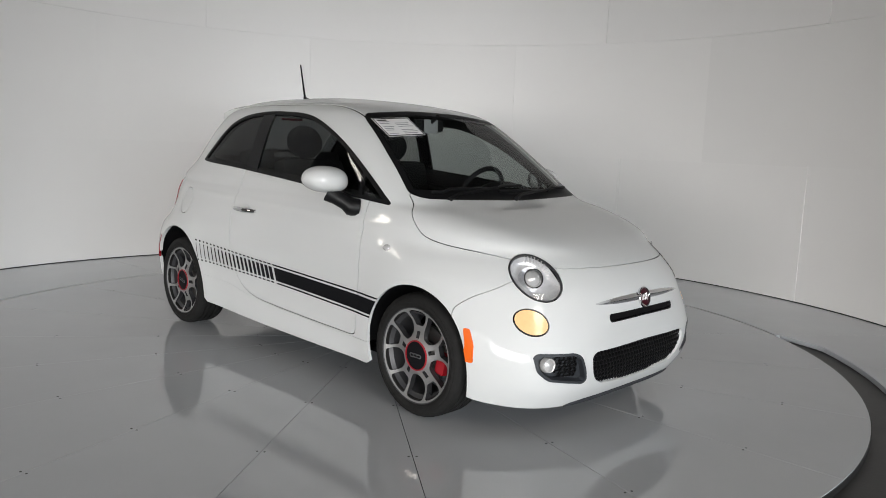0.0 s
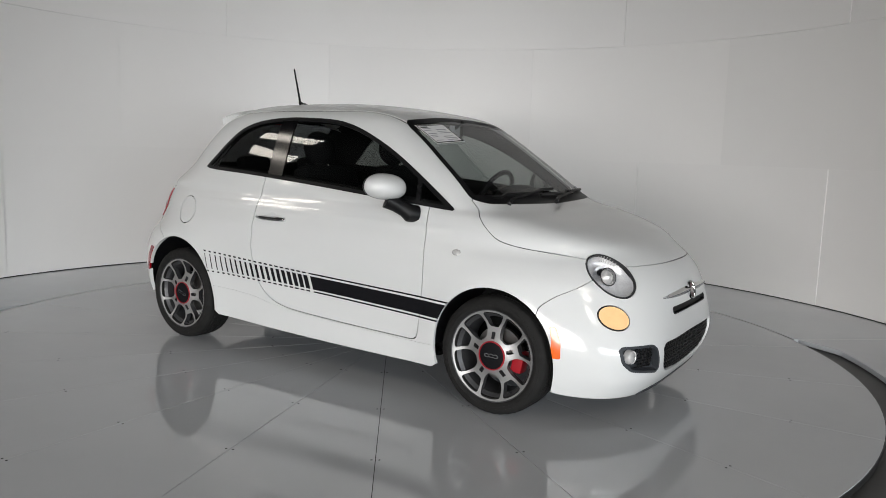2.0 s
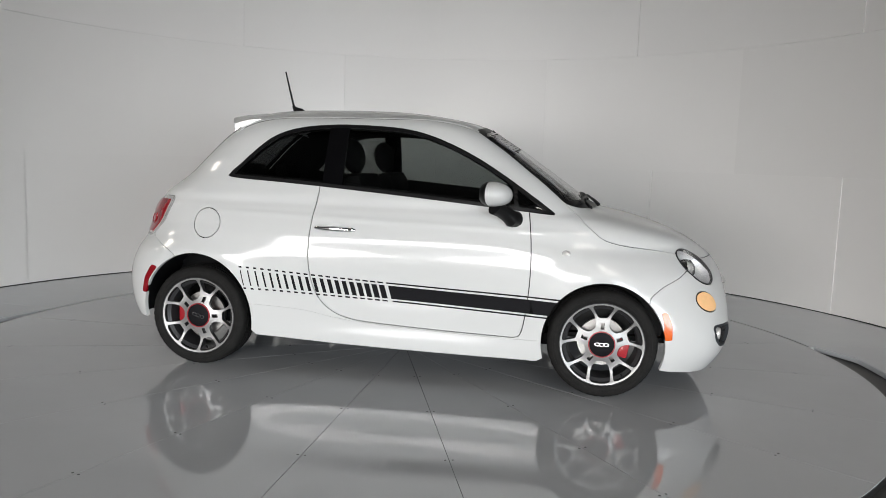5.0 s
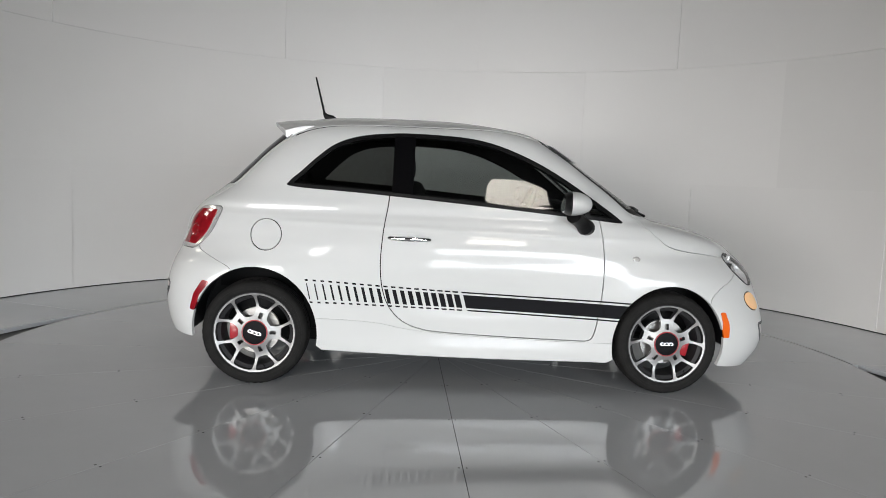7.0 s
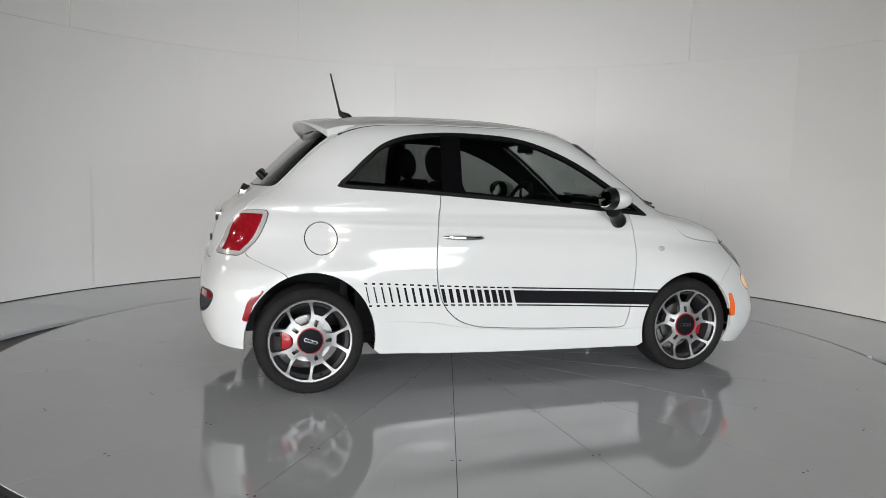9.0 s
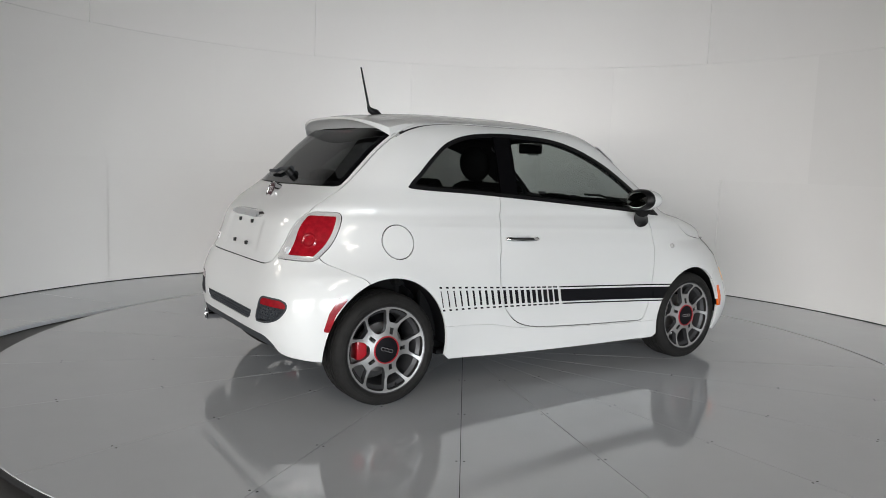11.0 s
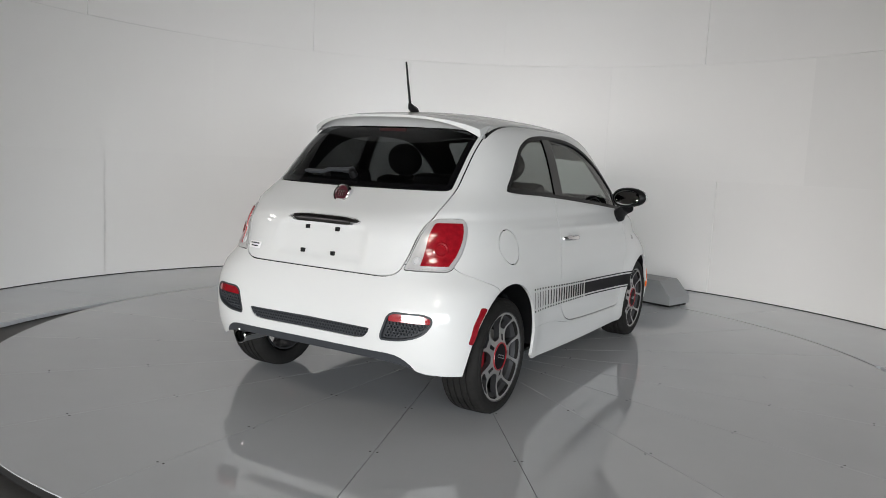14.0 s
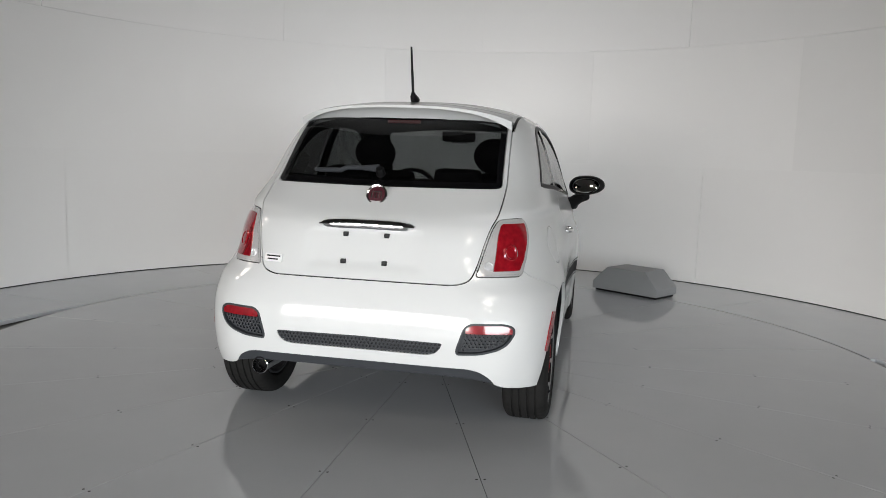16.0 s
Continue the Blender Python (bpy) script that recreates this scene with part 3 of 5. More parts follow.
    k = (i * c + j).ravel()
    F = np.vstack([np.stack([k, k + 1, k + c + 1], 1), np.stack([k, k + c + 1, k + c], 1)])
    v, n = P.reshape(-1, 3), N.reshape(-1, 3)
    fn = np.cross(v[F[:, 1]] - v[F[:, 0]], v[F[:, 2]] - v[F[:, 0]])
    if (fn * n[F[:, 0]]).sum() < 0:
        F = F[:, ::-1]
    return Sheet(v, n, F)


def side(poly, xmin=-9, xmax=9):
    return lambda v: from_outline(poly, v[:, [0, 2]])


def front(poly, xmin=1.2):
    """Outlines seen from ahead, over |y|."""
    def g(v):
        return np.maximum(from_outline(poly, np.stack([np.abs(v[:, 1]), v[:, 2]], 1)), xmin - v[:, 0])
    return g


def rear(poly, xmax=-0.9):
    def g(v):
        return np.maximum(from_outline(poly, np.stack([np.abs(v[:, 1]), v[:, 2]], 1)), v[:, 0] - xmax)
    return g


def tangent(centre, normal, poly, reach=0.3):
    """Outlines laid on the surface at a point, seen along a normal; first axis level, second up."""
    c, w = np.array(centre), np.array(normal, float) / np.linalg.norm(normal)
    a = np.cross([0, 0, 1.0], w)
    a /= np.linalg.norm(a)
    b = np.cross(w, a)

    def g(v):
        d = v - c
        return np.maximum(from_outline(poly, np.stack([d @ a, d @ b], 1)), np.linalg.norm(d, axis=1) - reach)
    return g


def above(points, xmin, xmax, sign=1):
    """Below (sign 1: g < 0 above) a line z(x) between two x."""
    f = pchip(*zip(*points))
    return lambda v: np.maximum(sign * (f(v[:, 0]) - v[:, 2]), np.maximum(xmin - v[:, 0], v[:, 0] - xmax))


TAIL_SHAPE = rounded([(0.484, 0.733), (0.497, 0.781), (0.516, 0.861), (0.535, 0.931), (0.552, 0.966), (0.60, 0.969), (0.74, 0.969), (0.74, 0.730)], [0.012, 0.05, 0.05, 0.04, 0.02, 0.02, 0, 0])
TAIL_FRONT = pchip([0.70, 0.735, 0.771, 0.809, 0.883, 0.941, 0.99], [-1.528, -1.496, -1.460, -1.424, -1.383, -1.361, -1.352])


def tail_edge(v):
    """The tail lamps' outline: inner edge seen from behind, outer edge seen from the side, corners rounded."""
    a = rear(TAIL_SHAPE, -0.9)(v)
    b = (v[:, 0] - TAIL_FRONT(v[:, 2])) * 0.9
    r = 0.022
    u, w = np.maximum(a + r, 0), np.maximum(b + r, 0)
    return np.minimum(np.maximum(a, b), -r) * ((a < -r) & (b < -r)) + (np.hypot(u, w) - r) * ((a >= -r) | (b >= -r))


JOINT = 0.0055
WHEEL_X, WHEEL_R, WHEEL_Z = 1.15, 0.290, 0.287


def car_body(car):
    s = body_surface()
    # underside line and wheel arches
    low = pchip([-1.80, -1.70, -1.66, -1.62, -1.48, -1.30, -0.84, -0.78, 0.80, 0.86, 1.38, 1.46, 1.70, 1.90], [0.335, 0.320, 0.297, 0.270, 0.255, 0.25, 0.25, 0.205, 0.172, 0.20, 0.20, 0.165, 0.142, 0.135])
    s = s.split(lambda v: v[:, 2] - low(v[:, 0]))[1]
    for cx, rx, rz in ((1.152, 0.322, 0.335), (-1.150, 0.342, 0.372)):
        s = s.split(lambda v: np.maximum((np.hypot((v[:, 0] - cx) / rx, (v[:, 2] - 0.285) / rz) - 1) * rx, 0.45 - np.abs(v[:, 1])))[1]
    full = s

    # glass openings
    screen = rounded([(-0.3, 0.972), (0.60, 0.992), (0.645, 1.01), (0.535, 1.375), (0.50, 1.405), (0.2, 1.432), (-0.3, 1.437)], [0, 0.02, 0.03, 0.06, 0.05, 0.1, 0])
    ws, s = s.cut(front(screen, 0.2))
    back = rounded([(-0.3, 1.085), (0.515, 1.094), (0.538, 1.100), (0.515, 1.395), (0.47, 1.425), (-0.3, 1.45)], [0, 0.01, 0.01, 0.05, 0.05, 0])
    rg, s = s.cut(rear(back, -0.85), 0.006)
    lights = curve_through([(-0.965, 1.092), (-0.99, 1.118), (-0.93, 1.175), (-0.84, 1.262), (-0.74, 1.338), (-0.60, 1.386), (-0.40, 1.408), (-0.20, 1.408), (0.0, 1.396),
                            (0.15, 1.366), (0.30, 1.312), (0.45, 1.240), (0.60, 1.150), (0.75, 1.050), (0.86, 0.972), (0.868, 0.958), (0.84, 0.956), (0.6, 0.978), (0.2, 1.012), (-0.2, 1.043), (-0.6, 1.071)], 5)
    dlo, s = s.cut(side(lights))

    # lamps and grilles
    cuts = {}
    cuts["head"], s = s.cut(tangent((1.628, -0.538, 0.700), (0.80, -0.50, 0.34), ellipse(0, 0, 0.125, 0.096, -48)), 0.004)
    cuts["turn"], s = s.cut(tangent((1.685, -0.624, 0.525), (0.74, -0.66, 0.1), ellipse(0, 0, 0.077, 0.053, -18)), 0.004)
    cuts["fog"], s = s.cut(front(rounded([(0.411, 0.272), (0.456, 0.385), (0.488, 0.402), (0.638, 0.404), (0.655, 0.388), (0.645, 0.325), (0.600, 0.284), (0.430, 0.256)], 0.02), 1.3))
    cuts["grille"], s = s.cut(front(rounded([(-0.3, 0.214), (0.10, 0.216), (0.305, 0.238), (0.355, 0.266), (0.388, 0.31), (0.398, 0.372), (0.372, 0.393), (-0.3, 0.404)], [0, 0.05, 0.03, 0.03, 0.03, 0.015, 0.015, 0]), 1.3))
    cuts["slot"], s = s.cut(front(rounded([(-0.2, 0.510), (0.262, 0.506), (0.272, 0.515), (0.272, 0.535), (0.262, 0.543), (-0.2, 0.546)], 0.006), 1.5))
    cuts["tail"], s = s.cut(tail_edge, 0.004)
    cuts["refl"], s = s.cut(rear(rounded([(0.428, 0.414), (0.424, 0.437), (0.455, 0.533), (0.484, 0.551), (0.625, 0.552), (0.662, 0.536), (0.664, 0.506), (0.638, 0.462), (0.596, 0.438), (0.525, 0.419)], [0.012, 0.012, 0.03, 0.02, 0.02, 0.02, 0.03, 0.03, 0.04, 0.03]), -1.3))
    cuts["vent"], s = s.cut(rear(rounded([(-0.2, 0.407), (0.30, 0.406), (0.335, 0.413), (0.358, 0.433), (0.370, 0.461), (-0.2, 0.467)], [0, 0.02, 0.012, 0.012, 0.006, 0]), -1.3))
    cuts["mark_f"], s = s.cut(side(rounded([(1.458, 0.335), (1.505, 0.335), (1.503, 0.41), (1.475, 0.478), (1.445, 0.478), (1.462, 0.41)], 0.010)))
    cuts["mark_r"], s = s.cut(side(rounded([(-1.500, 0.41), (-1.468, 0.405), (-1.446, 0.49), (-1.388, 0.566), (-1.428, 0.575), (-1.476, 0.50)], 0.012)))

    # panels
    hood_line = [(0.90, 1.03), (0.97, 0.975), (1.06, 0.892), (1.14, 0.834), (1.22, 0.812), (1.40, 0.787), (1.55, 0.762), (1.66, 0.737), (1.90, 0.735)]
    hood, s = s.cut(above(hood_line, 0.93, 9), 0.004)
    hatch_edge = rounded([(-0.3, 0.698), (0.41, 0.698), (0.466, 0.718), (0.490, 0.785), (0.509, 0.865), (0.529, 0.938), (0.552, 0.985), (0.560, 1.09), (0.535, 1.40), (0.50, 1.44), (-0.3, 1.47)], [0, 0.05, 0.03, 0.04, 0.04, 0.03, 0.03, 0.05, 0.05, 0.04, 0])
    hatch, s = s.cut(rear(hatch_edge, -0.93), JOINT)
    door_edge = np.vstack([curve_through([(-0.437, 1.10), (-0.440, 1.02), (-0.462, 0.88), (-0.474, 0.70), (-0.460, 0.56), (-0.420, 0.455), (-0.345, 0.378), (-0.245, 0.336), (-0.10, 0.318), (0.25, 0.302), (0.60, 0.294), (0.690, 0.296), (0.722, 0.325), (0.742, 0.43), (0.757, 0.58), (0.760, 0.72), (0.752, 0.85), (0.732, 1.0)], 4, closed=False), [(0.60, 1.08), (0.30, 1.24), (0.0, 1.33), (-0.30, 1.36), (-0.43, 1.30)]])
    door, s = s.cut(side(door_edge), JOINT)
    bf_line = pchip([0.3, 0.545, 0.60, 0.66, 0.72, 0.80], [1.36, 1.385, 1.44, 1.545, 1.60, 1.60])
    bumper_f, s = s.cut(lambda v: np.maximum(bf_line(v[:, 2]) - v[:, 0], v[:, 2] - 0.9), JOINT)
    br_line = pchip([0.2, 0.60, 0.645, 0.70, 0.735, 0.80], [-1.24, -1.255, -1.285, -1.40, -1.47, -1.50])
    bumper_r, s = s.cut(lambda v: np.maximum(v[:, 0] - br_line(v[:, 2]), v[:, 2] - 0.76 ), JOINT)
    valance, bumper_r = bumper_r.cut(rear(rounded([(-0.4, 0.1), (0.615, 0.1), (0.602, 0.262), (0.566, 0.318), (0.52, 0.347), (0.47, 0.356), (-0.4, 0.358)], [0, 0.02, 0.03, 0.03, 0.03, 0.03, 0]), -1.3))
    lip, bumper_f = bumper_f.cut(front(rounded([(-0.4, 0.05), (0.52, 0.05), (0.44, 0.152), (0.34, 0.164), (-0.4, 0.164)], 0.02), 1.5))
    skirt_line = pchip([-0.84, -0.5, -0.35, -0.2, 0.0, 0.7, 0.86], [0.386, 0.366, 0.338, 0.318, 0.304, 0.284, 0.288])
    skirt, s = s.cut(lambda v: np.maximum(v[:, 2] - skirt_line(v[:, 0]), np.abs(v[:, 0]) - 0.95), 0.0012)
    flap, s_right = s.cut(side(ellipse(-1.098, 0.830, 0.084, 0.084)), JOINT)
    roof_edge = lambda v: np.maximum(np.abs(v[:, 1]) - (0.542 - 0.05 * np.clip(v[:, 0] - 0.05, 0, 1)), 1.365 - v[:, 2])
    roof, s_right = s_right.cut(roof_edge, 0.012)
    _, s_left = s.cut(roof_edge, 0.012)

    right = s_right.rims(0.015)
    left = s_left.mirrored().rims(0.015)
    body = new("body", right.plus(left).data("body", M_PAINT))
    body.parent = car
    sheet_part("roof", roof, M_PAINT, car, "", 0.012, True)
    sheet_part("hood", hood, M_PAINT, car, "white bonnet with a rounded front edge", 0.015, True)
    sheet_part("front_bumper", bumper_f, M_PAINT, car, "", 0.02, True)
    sheet_part("rear_bumper", bumper_r, M_PAINT, car, "", 0.02, True)
    sheet_part("rear_valance", valance.moved(-0.004), M_TRIM, car, "dark grey plastic rear valance", 0.05, True)
    sheet_part("front_lip", lip.moved(0.004), M_TRIM, car, "dark plastic lower lip", 0.04, True)
    tailgate = sheet_part("tailgate", hatch, M_PAINT, car, "", 0.015, True)
    doors = pair("door", door, M_PAINT, car, "", 0.015)
    pair("side_skirt", skirt, M_PAINT, car, "", 0.015)
    sheet_part("fuel_flap", flap, M_PAINT, car, "round white fuel flap", 0.012)
    # dark backing under the joints
    inner = full.moved(-0.014).split(lambda v: np.maximum(v[:, 2] - 0.94, -v[:, 2]))[0]
    inner = inner.split(front(rounded([(-0.3, 0.18), (0.74, 0.18), (0.74, 0.6), (0.74, 0.85), (0.46, 0.85), (0.46, 0.56), (-0.3, 0.56)], 0.01), 1.3))[1]
    inner = inner.split(rear(rounded([(0.40, 0.39), (0.69, 0.39), (0.69, 0.57), (0.40, 0.57)], 0.01), -1.3))[1]
    sheet_part("joint_backing", inner, M_BLACK, car, "black backing behind the panel joints", 0, True)
    strip = full.moved(-0.004).split(lambda v: np.maximum(np.abs(np.abs(v[:, 1]) - (0.542 - 0.05 * np.clip(v[:, 0] - 0.05, 0, 1))) - 0.012, np.maximum(1.365 - v[:, 2], np.maximum(v[:, 0] - 0.44, -0.98 - v[:, 0]))))[0]
    pair("roof_strip", strip, M_BLACK, car, "black roof gutter strip")

    # side glass: black surround, pillar, two panes
    def band(v, width):
        return side(lights)(v) + width
    pane, frame_s = dlo.split(lambda v: band(v, 0.020))
    pillar_x = lambda v: -0.350 - 0.10 * (v[:, 2] - 1.05) * -0.25
    pillar, panes = pane.split(lambda v: np.abs(v[:, 0] - pillar_x(v) + 0.018) - 0.058)
    fin, panes = panes.split(lambda v: np.abs(v[:, 0] - 0.665 + 0.15 * (v[:, 2] - 1.0)) - 0.012)
    pair("window_surround", frame_s.moved(0.003), M_BLACK, car, "black window surround", 0.015)
    pair("pillar_cover", pillar.moved(0.002), M_PIANO, car, "gloss black door pillar", 0.012)
    pair("quarter_bar", fin.moved(0.002), M_BLACK, car, "", 0.012)
    rearq, doorq = panes.split(lambda v: v[:, 0] + 0.36)
    for name, sh in (("quarter_window", rearq), ("door_window", doorq)):
        for o in pair(name, sh.moved(-0.004), M_GLASS_DARK if name[0] == "q" else M_GLASS_DOOR, car, "dark tinted glass"):
            o.visible_shadow = False
    # windscreen with a black band round its edge
    ws = ws.refined(front(screen, 0.2), 0.05, 0.012)
    glass, edge = ws.cut(lambda v: np.maximum(front(screen, 0.2)(v) + 0.022, 1.032 - v[:, 2]))
    o = sheet_part("windscreen", glass, M_GLASS_WS, car, "clear windscreen glass", 0, True)
    o.visible_shadow = False
    sheet_part("windscreen_band", edge.moved(0.0005), M_BLACK, car, "black ceramic band round the windscreen", 0.01, True)
    glass, edge = rg.split(lambda v: rear(back, -0.85)(v) + 0.025)
    o = sheet_part("rear_window", glass, M_GLASS_REAR, car, "dark tinted rear window", 0, True)
    o.visible_shadow = False
    sheet_part("rear_window_band", edge, M_PIANO, car, "", 0.01, True)
    # cabin lining behind the pillars and the roof
    lining = full.moved(-0.03).split(lambda v: 0.93 - v[:, 2])[0]
    lining = lining.split(lambda v: side(lights)(v) + 0.03)[1]
    lining = lining.split(lambda v: front(screen, 0.2)(v) + 0.03)[1]
    lining = lining.split(lambda v: rear(back, -0.85)(v) + 0.03)[1]
    lining = lining.split(lambda v: v[:, 0] - 1.0)[0]
    sheet_part("cabin_lining", lining.flipped(), M_CABIN, car, "dark cabin lining", 0, True)
    return full, cuts, doors, tailgate


def assemble_car():
    car = thing("car", "small white three-door hatchback with black side stripes on the turntable", "car")
    full, cuts, doors, tailgate = car_body(car)
    return car, full, cuts, doors, tailgate


CAR, FULL, CUTS, DOORS, TAILGATE = assemble_car()


# ---------------------------------------------------------------- the car's wheels
def polar_sheet(r0, r1, rings, steps, depth):
    """A ring face that looks along -y; depth(r) sets it back."""
    rr = np.linspace(r0, r1, rings)
    a = np.linspace(0, 2 * np.pi, steps, endpoint=False)
    R, A = np.meshgrid(rr, a, indexing="ij")
    v = np.stack([R * np.cos(A), depth(R), R * np.sin(A)], -1).reshape(-1, 3)
    sl = (depth(R + 1e-4) - depth(R - 1e-4)) / 2e-4
    n = np.stack([sl * np.cos(A), -np.ones_like(R), sl * np.sin(A)], -1).reshape(-1, 3)
    n /= np.linalg.norm(n, axis=1, keepdims=True)
    i, j = np.meshgrid(np.arange(rings - 1), np.arange(steps), indexing="ij")
    k, k2 = (i * steps + j).ravel(), (i * steps + (j + 1) % steps).ravel()
    f = np.vstack([np.stack([k, k + steps, k2 + steps], 1), np.stack([k, k2 + steps, k2], 1)])
    fn = np.cross(v[f[:, 1]] - v[f[:, 0]], v[f[:, 2]] - v[f[:, 0]])
    if (fn * n[f[:, 0]]).sum() < 0:
        f = f[:, ::-1]
    return Sheet(v, n, f)


def arms(poly, angle):
    """An outline given along a spoke (radius, across), turned to an angle, as a field over x and z."""
    c, s = math.cos(radians(angle)), math.sin(radians(angle))
    turned = np.array([(r * c - t * s, r * s + t * c) for r, t in poly])
    return lambda v: from_outline(turned, v[:, [0, 2]])


AXLE = Matrix.Rotation(radians(90), 4, "X")  # local z to -y


def wheel(car, calliper_angle):
    """A wheel with its axis along y, outer face to -y, at the origin."""
    bm = bmesh.new()
    ring(bm, [(0.222, 0.088), (0.2275, 0.094), (0.2225, 0.097), (0.211, 0.085), (0.198, 0.06), (0.190, 0.0), (0.196, -0.08), (0.186, -0.08), (0.180, 0.0), (0.188, 0.06)], AXLE, 72)
    w = part("wheel", bm, M_ALLOY_DARK, car, "dark grey and machined alloy wheel with a red centre ring")
    # tyre with grooves round the tread
    bm = bmesh.new()
    prof = [(0.220, 0.090), (0.228, 0.100), (0.236, 0.1035), (0.242, 0.1045), (0.2425, 0.1030), (0.246, 0.1030), (0.2465, 0.1045), (0.258, 0.102), (0.2585, 0.1005), (0.261, 0.1000), (0.272, 0.095), (0.282, 0.086), (0.2855, 0.078)]
    for g in (0.052, 0.018, -0.018, -0.052):
        prof += [(0.2900, g + 0.0052), (0.2900, g + 0.0050), (0.2830, g + 0.0040), (0.2830, g - 0.0040), (0.2900, g - 0.0050), (0.2900, g - 0.0052)]
    prof += [(0.2855, -0.078), (0.282, -0.086), (0.272, -0.095), (0.258, -0.102), (0.240, -0.104), (0.222, -0.101), (0.205, -0.088), (0.205, 0.088)]
    ring(bm, prof, AXLE, 144)
    # cross grooves in the shoulders of the tread
    for v in bm.verts:
        r = math.hypot(v.co.x, v.co.z)
        if r > 0.276 and abs(v.co.y) > 0.055 and round(math.degrees(math.atan2(v.co.z, v.co.x)) / 2.5) % 3 == 0:
            v.co.x, v.co.z = v.co.x * (r - 0.0022) / r, v.co.z * (r - 0.0022) / r
    tyre = part("tyre", bm, M_RUBBER, w, "worn black low-profile tyre", angle=28)
    # raised rim protection and a fine ring on the sidewall
    face = polar_sheet(0.030, 0.2245, 46, 240, lambda r: -0.080 + 0.016 * np.sin(np.clip((0.220 - r) / 0.15, 0, 1) * np.pi) - 0.008 * np.clip((r - 0.16) / 0.05, 0, 1) - 0.006)
    small = rounded([(0.139, -0.023), (0.139, 0.023), (0.172, 0.043), (0.200, 0.057), (0.2085, 0.035), (0.2115, 0.0), (0.2085, -0.035), (0.200, -0.057), (0.172, -0.043)], [0.008, 0.008, 0.02, 0.012, 0.01, 0.01, 0.01, 0.012, 0.02])
    large = rounded([(0.090, -0.020), (0.090, 0.020), (0.118, 0.044), (0.160, 0.054), (0.202, 0.053), (0.209, 0.028), (0.2115, 0.0), (0.209, -0.028), (0.202, -0.053), (0.160, -0.054), (0.118, -0.044)], [0.012, 0.012, 0.02, 0.03, 0.016, 0.01, 0.01, 0.01, 0.016, 0.03, 0.02])
    slot = rounded([(0.080, -0.0095), (0.080, 0.0095), (0.113, 0.0105), (0.113, -0.0105)], 0.003)
    for k in range(5):
        for poly, a in ((small, 18 + 72 * k), (large, 54 + 72 * k), (slot, 18 + 72 * k)):
            face = face.split(arms(poly, a))[1]
    flat = face.tidy()
    deep = face.rims(0.030)
    ob = new("spokes", flat.data("spokes", M_ALLOY))
    ob.parent = w
    walls = Sheet(deep.v, deep.n, deep.f[len(flat.f):])
    ob = new("spoke_sides", walls.data("spoke_sides", M_ALLOY_DARK))
    ob.parent = w
    bm = bmesh.new()
    ring(bm, [(0.040, 0.070), (0.071, 0.072), (0.072, 0.084), (0.070, 0.090), (0.0655, 0.090), (0.0650, 0.084)], AXLE, 56, close=False)
    part("cap_ring", bm, M_RED, w, "red ring")
    bm = bmesh.new()
    ring(bm, [(0.0001, 0.0905), (0.03, 0.0900), (0.056, 0.0888), (0.0652, 0.0860)], AXLE, 48, close=False)
    part("centre_cap", bm, M_DECAL, w, "black centre cap")
    bm = bmesh.new()
    for k in (-1, 0, 1):
        ring(bm, [(0.0135, 0.0908), (0.0135, 0.0918), (0.0095, 0.0918), (0.0095, 0.0908)], AXLE @ Matrix.Translation((0.0235 * k, 0.0, 0)) @ Matrix.Diagonal((1.05, 0.72, 1, 1)), 24)
    part("cap_badge", bm, M_CHROME, w, "three silver loops")
    bm = bmesh.new()
    ring(bm, [(0.055, 0.012), (0.128, 0.012), (0.128, -0.010), (0.055, -0.010)], AXLE, 56)
    ring(bm, [(0.0001, 0.045), (0.062, 0.045), (0.062, -0.02), (0.0001, -0.02)], AXLE, 32, close=False)
    part("brake_disc", bm, M_DISC_STEEL, w, "worn steel brake disc")
    bm = bmesh.new()
    box(bm, (0.088, -0.046, -0.050), (0.146, 0.030, 0.050), 0.012)
    bmesh.ops.rotate(bm, verts=bm.verts, cent=(0, 0, 0), matrix=Matrix.Rotation(-radians(calliper_angle), 3, "Y"))
    part("brake_calliper", bm, M_RED, w, "red brake calliper")
    bm = bmesh.new()
    a = radians(305)
    tube(bm, [(0.196 * math.cos(a), -0.088, 0.196 * math.sin(a)), (0.182 * math.cos(a), -0.098, 0.182 * math.sin(a))], 0.004, 6)
    part("valve", bm, M_BLACK, w)
    return w


